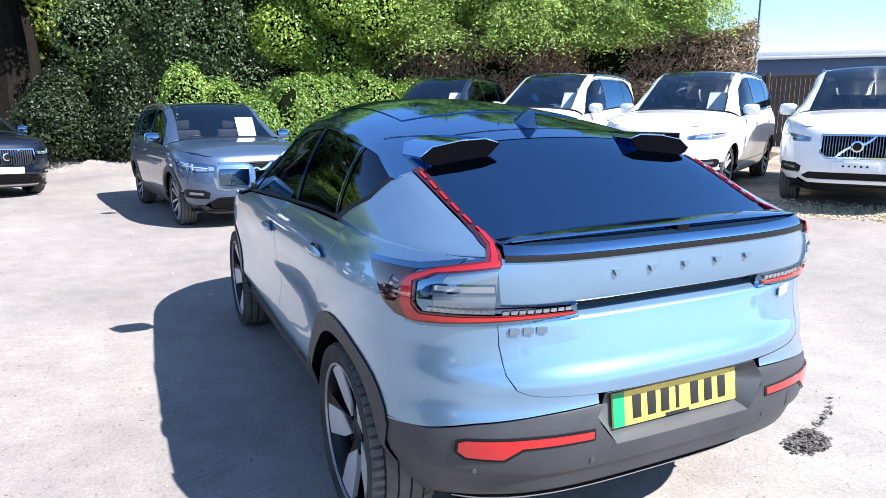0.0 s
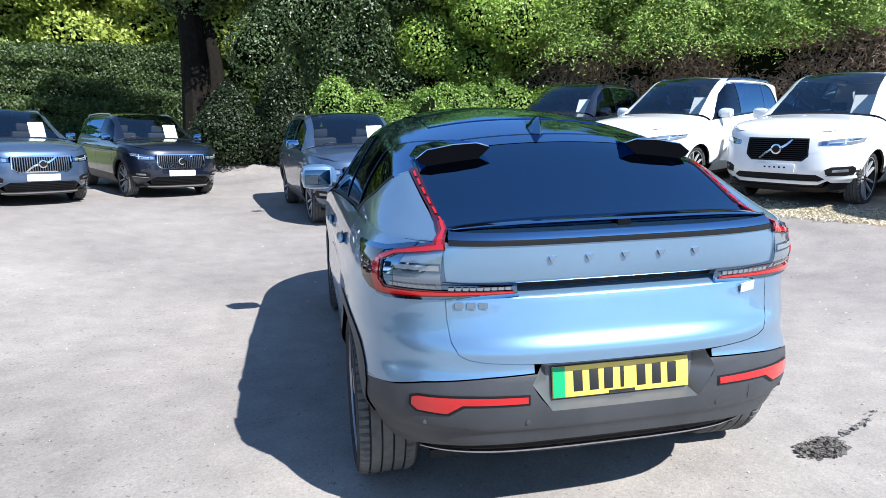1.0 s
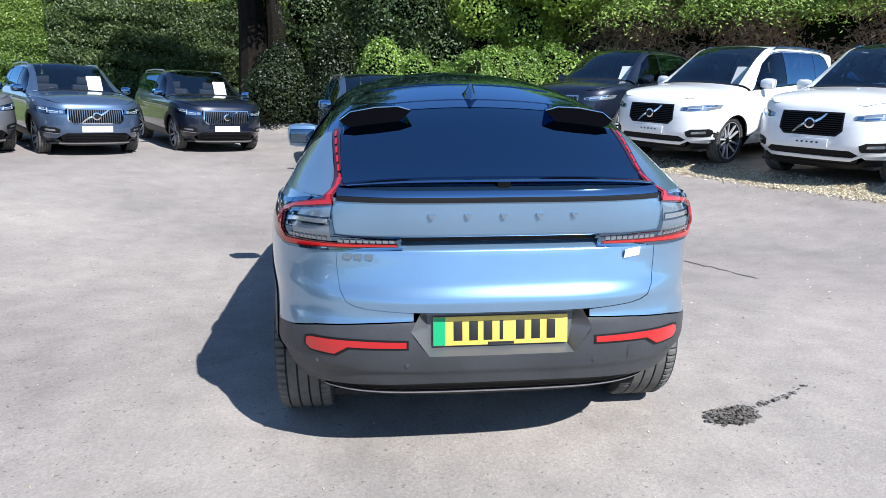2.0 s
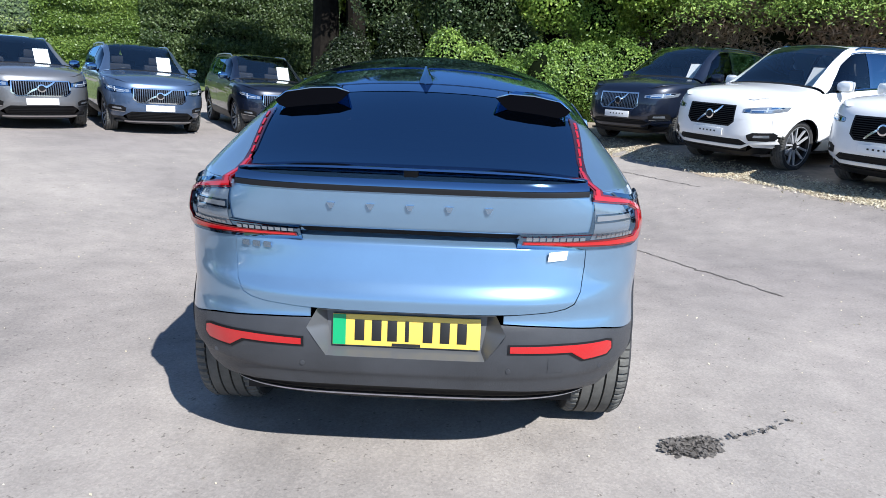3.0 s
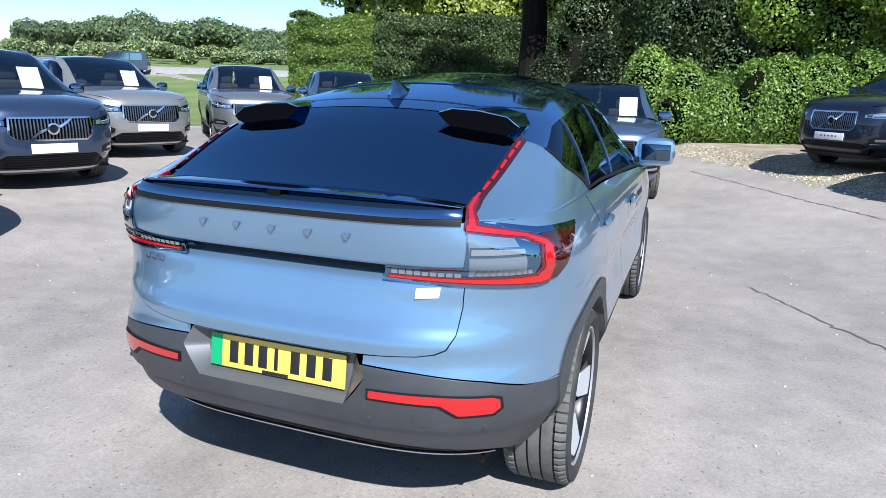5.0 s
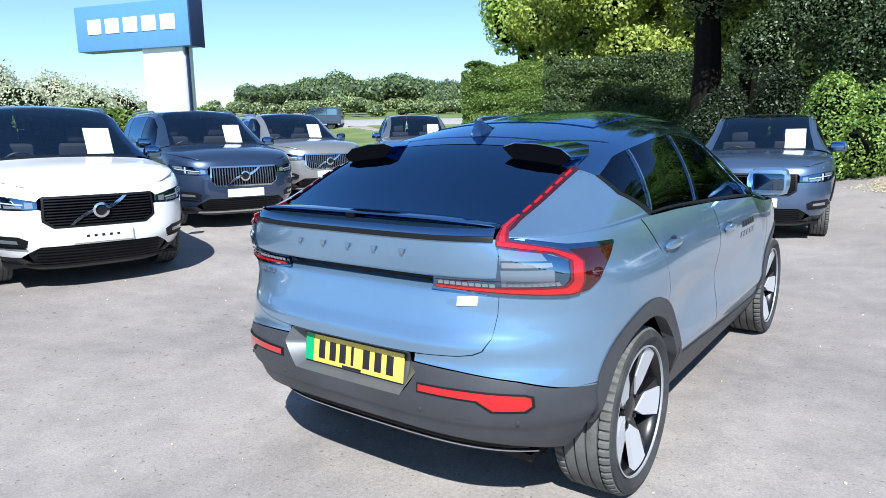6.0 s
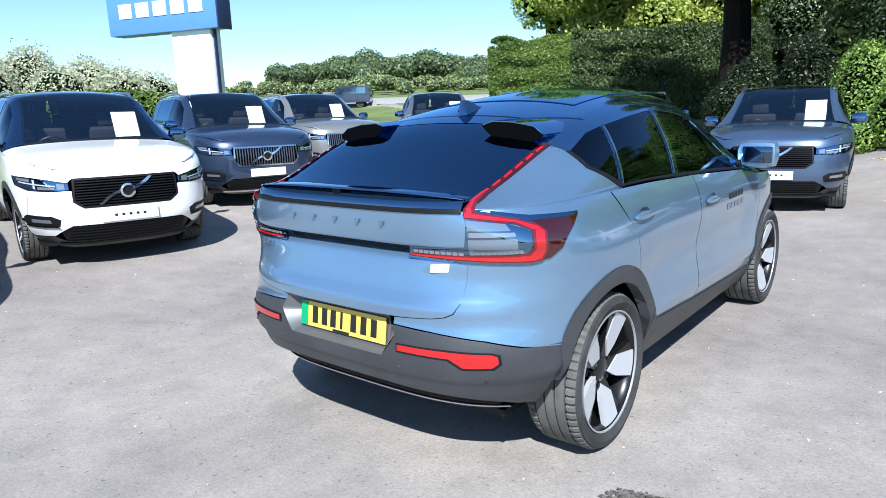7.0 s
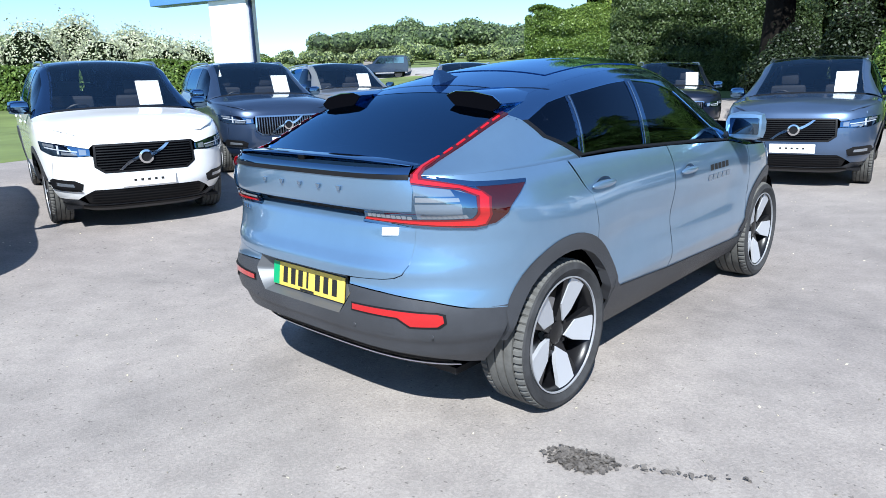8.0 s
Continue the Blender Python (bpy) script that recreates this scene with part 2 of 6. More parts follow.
class Shell:
    """A car body: a wall wound round the plan (lower) and a cabin lofted along y (upper). y is ahead, x to the right."""

    K = 1.0

    def __init__(self, wide, rear, front, p_rear, p_front, j1, j2, belt, cant_w, cant_z, roof):
        self.wide, self.rear, self.front, self.p_rear, self.p_front = wide, rear, front, p_rear, p_front
        self.j1, self.j2, self.belt, self.cant_w, self.cant_z, self.roof = j1, j2, belt, cant_w, cant_z, roof
        self.a1 = self.K * math.pi / 2
        self.a2 = self.a1 + (j2 - j1)
        self.a3 = self.a2 + self.K * math.pi / 2

    def lower(self, a, z):
        """The wall: a runs from the tail's middle round the right side to the nose."""
        a, z = np.asarray(a, float), np.asarray(z, float)
        s, b, w = np.sign(a) + (a == 0), np.abs(a), self.wide(z)
        th = np.clip(b / self.K, 0, math.pi / 2)
        tf = np.clip((self.a3 - b) / self.K, 0, math.pi / 2)
        pr, pf = self.p_rear(z), self.p_front(z)
        x = np.where(b < self.a1, w * np.sin(th) ** (2 / pr), np.where(b > self.a2, w * np.sin(tf) ** (2 / pf), w))
        yr, yf = self.rear(z), self.front(z)
        y = np.where(b < self.a1, self.j1 - (self.j1 - yr) * np.cos(th) ** (2 / pr),
                     np.where(b > self.a2, self.j2 + (yf - self.j2) * np.cos(tf) ** (2 / pf), self.j1 + (b - self.a1)))
        return np.stack([s * x, y, z + 0 * x], -1)

    def ax(self, x, z):
        """a at the tail for a place across the car."""
        return math.copysign(self.K * math.asin(min(1, (abs(x) / float(self.wide(z))) ** (float(self.p_rear(z)) / 2))), x)

    def ay(self, y, z):
        """a on the right side for a place along the car."""
        if y < self.j1:
            c = np.clip((self.j1 - y) / (self.j1 - float(self.rear(z))), 0, 1) ** (float(self.p_rear(z)) / 2)
            return self.K * math.acos(c)
        if y > self.j2:
            c = np.clip((y - self.j2) / (float(self.front(z)) - self.j2), 0, 1) ** (float(self.p_front(z)) / 2)
            return self.a3 - self.K * math.acos(c)
        return self.a1 + y - self.j1

    def af(self, x, z):
        """a at the nose for a place across the car; past a3 on the left half."""
        t = self.K * math.asin(min(1, (abs(x) / float(self.wide(z))) ** (float(self.p_front(z)) / 2)))
        return self.a3 - math.copysign(t, x)

    def nose(self, a, z):
        """The wall across the nose: a past a3 goes on round the left side."""
        a = np.asarray(a, float)
        q = self.lower(np.minimum(a, 2 * self.a3 - a), z)
        q[..., 0] *= np.where(a > self.a3, -1, 1)
        return q

    def at_tail(self, x, z):
        return (self.ax(x, z), z)

    def at_side(self, y, z):
        return (self.ay(y, z), z)

    def at_nose(self, x, z):
        return (self.af(x, z), z)

    def half(self, y, z):
        """Half the body's width at y and z."""
        w, y = self.wide(z), np.asarray(y, float)
        pr, pf, yr, yf = self.p_rear(z), self.p_front(z), self.rear(z), self.front(z)
        r = np.clip((self.j1 - y) / (self.j1 - yr), 0, 1)
        f = np.clip((y - self.j2) / (yf - self.j2), 0, 1)
        return w * np.maximum(1 - r**pr, 1e-6) ** (1 / pr) * np.maximum(1 - f**pf, 1e-6) ** (1 / pf)

    def upper(self, v, y):
        """The cabin: v is 0 at the belt, 1 at the edge of the roof, 2 at its middle; minus on the left."""
        v, y = np.asarray(v, float), np.asarray(y, float)
        s, v = np.sign(v) + (v == 0), np.abs(v)
        zb = self.belt(y)
        x0, x1, z1, zr = self.half(y, zb), self.cant_w(y), self.cant_z(y), self.roof(y)
        x1 = np.minimum(x1, x0 * 0.98)

        def raw(v):
            t = np.clip(v, 0, 1)
            bow = 0.025 * 4 * t * (1 - t)
            xs, zs = x0 + (x1 - x0) * t + bow, zb + (z1 - zb) * t
            r = np.clip(2 - v, 0, 1)
            return np.where(v <= 1, xs, x1 * r), np.where(v <= 1, zs, z1 + (zr - z1) * (1 - r**2.2))

        k = 0.16
        t = np.clip((v - 1 + k) / (2 * k), 0, 1)
        (ax, az), (bx, bz), (cx, cz) = raw(np.full_like(v, 1 - k)), raw(np.ones_like(v)), raw(np.full_like(v, 1 + k))
        qx, qz = (1 - t) ** 2 * ax + 2 * t * (1 - t) * bx + t * t * cx, (1 - t) ** 2 * az + 2 * t * (1 - t) * bz + t * t * cz
        rx, rz = raw(v)
        near = np.abs(v - 1) < k
        return np.stack([s * np.where(near, qx, rx), y + 0 * v, np.where(near, qz, rz)], -1)


def sheet(name, polys, fmap, material, parent, label="", step=(0.05, 0.05), lift=0.0, skirt=0.014, mirror=False):
    """Panels cut out of a curved surface: outlines in the surface's two coordinates, bent on to it, with turned-in edges."""
    bm = bmesh.new()
    for poly in polys:
        bm.faces.new([bm.verts.new((u, v, 0)) for u, v in poly])
    for axis in (0, 1):
        vals = [v.co[axis] for v in bm.verts]
        lo, hi = min(vals), max(vals)
        for k in range(math.floor(lo / step[axis]) + 1, math.ceil(hi / step[axis])):
            co, no = [0, 0, 0], [0, 0, 0]
            co[axis], no[axis] = k * step[axis], 1
            bmesh.ops.bisect_plane(bm, geom=bm.verts[:] + bm.edges[:] + bm.faces[:], dist=1e-5, plane_co=co, plane_no=no)
    bmesh.ops.triangulate(bm, faces=[f for f in bm.faces if len(f.verts) > 4])
    bm.verts.index_update()
    uv = np.array([v.co[:2] for v in bm.verts])
    faces = [[v.index for v in f.verts] for f in bm.faces]
    rim = [(e.verts[0].index, e.verts[1].index) for e in bm.edges if len(e.link_faces) == 1]
    bm.free()
    u, v = uv.T
    e = 1e-3
    p = fmap(u, v)
    n = np.cross(fmap(u + e, v) - fmap(u - e, v), fmap(u, v + e) - fmap(u, v - e))
    n /= np.linalg.norm(n, axis=1)[:, None] + 1e-12
    mid = np.array([0, 0, 0.7])
    out = p - mid
    out[:, 1] = np.where(np.abs(p[:, 1]) > 1.6, out[:, 1] * 0.5, 0)
    n *= np.sign((n * out).sum(1))[:, None] + 0.0
    if mirror:
        p, n = p * (-1, 1, 1), n * (-1, 1, 1)
    p = p + n * lift
    a, b, c = (p[[f[k] for f in faces]] for k in (0, 1, 2))
    flip = (np.cross(b - a, c - a) * n[[f[0] for f in faces]]).sum(1) < 0
    faces = [f[::-1] if w else f for f, w in zip(faces, flip)]
    if skirt:
        base = len(p)
        back = {}
        for i, j in rim:
            for q in (i, j):
                if q not in back:
                    back[q] = base + len(back)
        keys = list(back)
        p = np.vstack([p, p[keys] - n[keys] * skirt])
        n = np.vstack([n, n[keys]])
        faces += [[i, j, back[j], back[i]] for i, j in rim]
    me = bpy.data.meshes.new(name)
    me.from_pydata(p.tolist(), [], faces)
    me.shade_smooth()
    me.normals_split_custom_set_from_vertices(n.tolist())
    return link(name, me, material, parent, label)


def arc(cy, cz, r, a0, a1, n=14):
    """Points (y, z) of a circle's arc from one angle to another."""
    return [(cy + r * math.cos(radians(a0 + (a1 - a0) * k / n)), cz + r * math.sin(radians(a0 + (a1 - a0) * k / n))) for k in range(n + 1)]


# ---- wheels ----
def wheel(parent, at, side, style, radius=0.357, width=0.25):
    """A wheel with tyre, rim, spokes and cap; side is 1 on the right."""
    hub = new("wheel")
    hub.parent = parent
    hub.location = at
    rr = radius * 0.785
    w = width / 2
    bm = bmesh.new()
    floor_r = radius - 0.013
    prof = [(rr * 0.97, -w * 0.80), (rr + 0.02, -w * 0.95), (radius - 0.040, -w), (radius - 0.016, -w * 0.95), (floor_r, -w * 0.85), (floor_r, w * 0.85), (radius - 0.016, w * 0.95), (radius - 0.040, w), (rr + 0.02, w * 0.95), (rr * 0.97, w * 0.80)]
    lathe(bm, prof, 96)
    part("tyre", bm, RUBBER, hub)
    bm = bmesh.new()
    for k in range(5):
        a, b = -w * 0.93 + k * w * 0.375, -w * 0.93 + k * w * 0.375 + w * 0.31
        end = k in (0, 4)
        n = 240 if end else 96
        first = len(bm.verts)
        lathe(bm, [(floor_r - 0.002, a), (radius - (0.010 if k == 0 else 0.001), a), (radius, (a + b) / 2), (radius - (0.010 if k == 4 else 0.001), b), (floor_r - 0.002, b)], n)
        if end:
            bm.verts.ensure_lookup_table()
            for i in range(first, len(bm.verts)):
                v = bm.verts[i]
                r = math.hypot(v.co.y, v.co.z)
                if ((i - first) // 5) % 4 == 0 and r > floor_r:
                    q = (floor_r + 0.001) / r
                    v.co.y, v.co.z = v.co.y * q, v.co.z * q
    part("tread", bm, DUSTY, hub, "dusty grooved tyre tread")
    bm = bmesh.new()
    o = side * w
    lathe(bm, [(rr * 0.96, -o * 0.8), (rr * 0.90, -o * 0.5), (rr * 0.90, o * 0.55), (rr * 0.955, o * 0.82), (rr * 0.985, o * 0.86), (rr * 0.965, o * 0.70)], 64)
    lathe(bm, [(rr * 0.91, -o * 0.1), (0.05, -o * 0.05)], 40)
    part("rim", bm, RIM_BLACK, hub, "black alloy wheel rim")
    bm = bmesh.new()
    lathe(bm, [(rr * 0.965, o * 0.80), (rr * 0.972, o * 0.90), (rr * 0.995, o * 0.90), (rr * 0.985, o * 0.80)], 64)
    part("rim_edge", bm, RIM_GREY, hub)
    n = 5
    for k in range(n):
        ang = 2 * math.pi * k / n - 0.12
        c, s = math.cos(ang), math.sin(ang)

        def put(u, v, d, c=c, s=s):
            dish = o * (0.46 + 0.36 * (u / rr))
            return (dish + side * d, u * c - v * s, u * s + v * c)

        bm = bmesh.new()
        if style == "blade":
            prism(bm, [(0.060, -0.022), (rr * 0.45, -0.052), (rr * 0.93, -0.074), (rr * 0.965, 0.0), (rr * 0.95, 0.050), (rr * 0.48, 0.044)], -0.02, put)
            part("spoke", bm, RIM_SILVER, hub)
            bm = bmesh.new()
            prism(bm, [(0.05, -0.030), (0.05, 0.030), (rr * 0.48, 0.050), (rr * 0.94, 0.100), (rr * 0.94, 0.046), (rr * 0.45, 0.040)], -0.03, lambda u, v, d, put=put: put(u, v, d - 0.006))
            part("spoke_inlay", bm, RIM_BLACK, hub, "black spoke inlay")
        else:
            for b in (-1, 1):
                prism(bm, [(0.05, b * 0.012), (rr * 0.95, b * 0.055), (rr * 0.95, b * 0.085), (0.06, b * 0.040)], -0.025, put)
            part("spoke", bm, RIM_SILVER if style == "silver" else RIM_BLACK, hub)
    bm = bmesh.new()
    lathe(bm, [(0.058, o * 0.30), (0.054, o * 0.50), (0.034, o * 0.54), (0.0005, o * 0.55)], 24)
    part("hub_cap", bm, RIM_BLACK, hub)
    for k in range(5):
        ang = 2 * math.pi * (k + 0.5) / 5 - 0.12
        bm = box(bmesh.new(), (0.02, 0.016, 0.016), (o * 0.46, 0.072 * math.cos(ang), 0.072 * math.sin(ang)))
        part("wheel_bolt", bm, TRIM, hub, "", False)
    bm = bmesh.new()
    lathe(bm, [(0.155, -o * 0.1), (0.155, o * 0.02), (0.06, o * 0.03)], 32)
    part("brake_disc", bm, SATIN, hub)
    return hub


def inner_tub(sh, car, y0, y1, z0, ztop):
    """The dark inside of the body behind the panels."""
    us = np.linspace(-sh.a3, sh.a3, 97)
    zs = np.linspace(z0, ztop, 8)
    uu, zz = np.meshgrid(us, zs)
    p = sh.lower(uu.ravel(), zz.ravel())
    p[:, 0] *= 0.955
    p[:, 1] = np.clip(p[:, 1] * 0.965, y0, y1)
    n = len(us)
    faces = [[r * n + i, r * n + i + 1, (r + 1) * n + i + 1, (r + 1) * n + i] for r in range(len(zs) - 1) for i in range(n - 1)]
    return p, faces


def cut_arches(p, faces, axles, r):
    """Leaves out the faces that lie in the wheel wells."""
    c = np.array([p[f].mean(0) for f in faces])
    keep = np.ones(len(faces), bool)
    for y in axles:
        keep &= ~((np.hypot(c[:, 1] - y, c[:, 2] - 0.36) < r) & (np.abs(c[:, 0]) > 0.5))
    return [f for f, k in zip(faces, keep) if k]


def arch_liner(bm, y, z, r, x0, x1):
    """The hood over a wheel and the wall behind it."""
    pts = arc(y, z, r, 150, 20, 18)
    a, b = ([bm.verts.new((x, u, v)) for u, v in pts] for x in (x0, x1))
    for i in range(len(pts) - 1):
        bm.faces.new((a[i], a[i + 1], b[i + 1], b[i]))
    bm.faces.new([bm.verts.new((x1, u, v)) for u, v in arc(y, z, r, 195, -15, 18)])


def seat(parent, x, y, z, name="seat"):
    bm = bmesh.new()
    box(bm, (0.50, 0.50, 0.16), (x, y, z + 0.08), 0.05)
    box(bm, (0.48, 0.14, 0.58), (x, y - 0.28, z + 0.42), 0.05, Euler((radians(-14), 0, 0)).to_matrix())
    box(bm, (0.24, 0.09, 0.17), (x, y - 0.37, z + 0.80), 0.035, Euler((radians(-10), 0, 0)).to_matrix())
    return part(name, bm, CABIN, parent)


def cabin(parent, sx=1.0, sy=1.0, sz=1.0, front=0.28):
    bm = bmesh.new()
    box(bm, (1.5 * sx, 2.6 * sy, 0.06), (0, -0.45 * sy, 0.36 * sz))
    part("cabin_floor", bm, CABIN, parent)
    for x in (-0.37, 0.37):
        seat(parent, x * sx, front * sy, 0.52 * sz, "front_seat")
    bm = bmesh.new()
    box(bm, (1.3 * sx, 0.5, 0.16), (0, -0.62 * sy, 0.62 * sz), 0.05)
    box(bm, (1.3 * sx, 0.14, 0.5), (0, -0.9 * sy, 0.90 * sz), 0.05, Euler((radians(-16), 0, 0)).to_matrix())
    for x in (-0.42, 0, 0.42):
        box(bm, (0.24, 0.08, 0.14), (x * sx, -0.98 * sy, 1.20 * sz), 0.03)
    part("rear_seat", bm, CABIN, parent)
    bm = bmesh.new()
    box(bm, (1.42 * sx, 0.42, 0.24), (0, 0.86 * sy, 0.90 * sz), 0.07)
    part("dashboard", bm, CABIN, parent)
    bm = bmesh.new()
    ring = [Vector((0.37 * sx + 0.175 * math.cos(a), 0.60 * sy + 0.07 * math.sin(a), 0.98 * sz + 0.165 * math.sin(a))) for a in np.linspace(0, 2 * math.pi, 24, endpoint=False)]
    tube(bm, ring, 0.014, 6, True)
    box(bm, (0.30, 0.03, 0.05), (0.37 * sx, 0.60 * sy, 0.98 * sz), 0.01)
    part("steering_wheel", bm, TRIM, parent)


def mirror_pod(parent, x, y, z, side, paint_mat, scale=1.0):
    bm = bmesh.new()
    box(bm, (0.215 * scale, 0.12 * scale, 0.165 * scale), (x + side * 0.09, y, z), 0.058 * scale)
    for v in bm.verts:
        if v.co.y > y:
            v.co.x += -side * 0.02
            v.co.z = z + (v.co.z - z) * 0.8
    pod = part("mirror", bm, paint_mat, parent)
    bm = bmesh.new()
    box(bm, (0.168 * scale, 0.012, 0.125 * scale), (x + side * 0.09, y - 0.058 * scale, z), 0.0055)
    for v in bm.verts:
        u = (v.co.x - x - side * 0.09) / (0.085 * scale)
        v.co.z = z + (v.co.z - z) * (1 - 0.28 * abs(u) ** 3)
    part("mirror_glass", bm, MIRROR, pod, "mirror glass")
    bm = bmesh.new()
    box(bm, (0.12, 0.06, 0.03), (x - side * 0.02, y, z - 0.055), 0.01)
    part("mirror_foot", bm, TRIM, pod)
    return pod


# ---- the blue car ----
def blue_car():
    car = thing("coupe_suv", "blue-grey metallic coupe SUV with black roof parked on asphalt", "car")
    sh = Shell(
        wide=curve((0.22, 0.80), (0.33, 0.865), (0.44, 0.905), (0.50, 0.924), (0.56, 0.921), (0.64, 0.917), (0.72, 0.922), (0.80, 0.930), (0.88, 0.928), (0.97, 0.912), (1.04, 0.888), (1.10, 0.855), (1.14, 0.825), (1.2, 0.79)),
        rear=curve((0.22, -1.93), (0.33, -2.015), (0.385, -2.062), (0.395, -2.073), (0.45, -2.088), (0.462, -2.093), (0.472, -2.107), (0.56, -2.117), (0.655, -2.108), (0.69, -2.098), (0.735, -2.101), (0.748, -2.098), (0.80, -2.072), (0.85, -2.056), (0.90, -2.042),
                   (0.952, -2.028), (0.968, -2.031), (0.985, -2.047), (1.06, -2.060), (1.12, -2.062), (1.17, -2.04), (1.2, -1.99)),
        front=curve((0.22, 2.05), (0.5, 2.2), (0.7, 2.2), (0.85, 2.14), (0.95, 2.05), (1.05, 1.9), (1.2, 1.8)),
        p_rear=curve((0.2, 3.2), (0.58, 3.6), (0.74, 3.3), (0.85, 3.4), (1.0, 4.0), (1.2, 4.0)), p_front=curve((0.2, 2.4), (1.2, 2.4)), j1=-1.15, j2=0.9,
        belt=curve((-2.2, 1.12), (-1.0, 1.12), (-0.3, 1.095), (0.6, 1.05), (1.0, 1.0), (1.6, 0.96), (2.2, 0.88)),
        cant_w=curve((-2.1, 0.60), (-1.95, 0.615), (-1.4, 0.655), (-0.9, 0.655), (-0.3, 0.625), (0.3, 0.62), (0.7, 0.68), (1.1, 0.72), (2.1, 0.5)),
        cant_z=curve((-2.1, 1.125), (-2.0, 1.13), (-1.4, 1.33), (-1.0, 1.42), (-0.3, 1.485), (0.1, 1.47), (0.45, 1.36), (0.8, 1.14), (1.1, 1.03), (1.6, 0.97), (2.2, 0.88)),
        roof=curve((-2.05, 1.15), (-1.93, 1.18), (-1.33, 1.41), (-1.13, 1.465), (-0.7, 1.54), (-0.2, 1.585), (0.2, 1.59), (0.5, 1.54), (0.8, 1.36), (1.15, 1.07), (1.3, 1.04), (1.8, 0.99), (2.15, 0.88)))
    T, S, N = sh.at_tail, sh.at_side, sh.at_nose
    low, up = sh.lower, sh.upper
    over = lambda c, y: up(np.where(c < 0, -1, 1) * (2 - np.abs(c)), y)  # noqa: E731

    def tail(a, z):
        """The tailgate's skin, with the sharp groove and ledge that run between the lamps."""
        q = low(a, z)
        cut = np.interp(z, [0.924, 0.944, 0.949, 0.968, 0.974], [0.0, 0.026, 0.036, 0.036, 0.0])
        q[..., 1] += cut * np.clip((0.43 - np.abs(q[..., 0])) / 0.04, 0, 1)
        return q

    def flank(a, z):
        """The doors' skin: hollowed below the crease that runs through the handles."""
        q = low(a, z)
        y = q[..., 1]
        d = 0.024 * np.exp(-(((z - 0.74) / 0.12) ** 2)) * smooth((y + 1.2) / 0.5) * smooth((0.95 - y) / 0.4)
        q[..., 0] -= np.sign(q[..., 0]) * d
        return q

    RY, FY, AZ, AR = -1.338, 1.318, 0.352, 0.415
    PB = PAINT_BLUE
    # inside
    p, faces = inner_tub(sh, car, -1.96, 2.1, 0.34, 1.10)
    faces = cut_arches(p, faces, (RY, FY), 0.44)
    me = bpy.data.meshes.new("inner_body")
    me.from_pydata(p.tolist(), [], faces)
    link("inner_body", me, DARK, car)
    bm = bmesh.new()
    box(bm, (1.3, 3.7, 0.03), (0, 0.05, 0.26))
    part("underbody", bm, TRIM, car)
    for y in (RY, FY):
        for s in (-1, 1):
            bm = bmesh.new()
            arch_liner(bm, y, AZ, 0.43, s * 0.86, s * 0.57)
            part("wheel_arch_liner", bm, DARK, car)
    cabin(car, 0.95, 0.95, 0.92)
    # tail
    right = [(0.617, 1.118), (0.615, 0.95), (0.615, 0.86), (0.604, 0.775), (0.582, 0.735), (0.55, 0.720), (0.50, 0.711), (0.37, 0.703), (0.2, 0.70)]
    sheet("tailgate", [[T(x, z) for x, z in right] + [T(-x, z) for x, z in right[::-1]]], tail, PB, car, step=(0.04, 0.006))
    # Black strip laid in the groove paints the shade under its overhang.
    sheet("groove_shade", [[T(0.385, 0.951), T(0.398, 0.967), T(-0.398, 0.967), T(-0.385, 0.951)]], tail, TRIM, car, step=(0.04, 0.006), lift=0.003, skirt=0.006)
    shut = [(-1.10, 0.70), (-1.105, 0.82), (-1.17, 0.98), (-1.25, 1.1215)]
    arch_q = [S(y, z) for y, z in arc(RY, AZ, AR, 147, 54)]
    for side, mir in ((1, False), (-1, True)):
        quarter = [T(0.620, 1.1215), T(0.618, 0.95), T(0.618, 0.86), T(0.607, 0.774), T(0.585, 0.7325), T(0.553, 0.717), T(0.50, 0.708), T(0.37, 0.700), T(0.335, 0.698), T(0.335, 0.672), T(0.5, 0.662), T(0.70, 0.637),
                   T(0.80, 0.607)] + arch_q + [S(y - 0.004, z) for y, z in shut[1:]]
        sheet("rear_quarter", [quarter], flank, PB, car, step=(0.04, 0.03), mirror=mir)
        rear_door = [S(y, z) for y, z in arc(RY, AZ, AR, 54, 14, 8)] + [S(-0.86, 0.462), S(-0.275, 0.42), S(-0.275, 1.094), S(-0.8, 1.112), S(-1.24, 1.118)] + [S(y, z) for y, z in shut[1:3][::-1]]
        sheet("rear_door", [rear_door], flank, PB, car, step=(0.05, 0.03), mirror=mir)
        sheet("front_door", [[S(-0.269, 0.42), S(0.874, 0.37), S(0.904, 0.7), S(0.874, 1.0), S(0.6, 1.048), S(-0.269, 1.094)]], flank, PB, car, step=(0.05, 0.03), mirror=mir)
        fender = [S(0.880, 1.0), S(0.910, 0.7), S(0.880, 0.37)] + [S(y, z) for y, z in arc(FY, AZ, AR, 176, 28)] + [S(1.85, 0.60), S(2.0, 0.66), S(1.95, 0.90), S(1.6, 0.955)]
        sheet("front_wing", [fender], flank, PB, car, step=(0.05, 0.03), mirror=mir)
        # cladding
        for y0 in (RY, FY):
            a0, a1 = (146, 8) if y0 == RY else (172, 30)
            outer, inner = arc(y0, AZ, 0.462, a0, a1, 20), arc(y0, AZ, 0.388, a1, a0, 20)
            if y0 == RY:
                outer, inner = arc(y0, AZ, 0.415, 168, 160, 2) + arc(y0, AZ, 0.455, 152, 150, 1) + outer, inner + arc(y0, AZ, 0.388, 152, 168, 3)
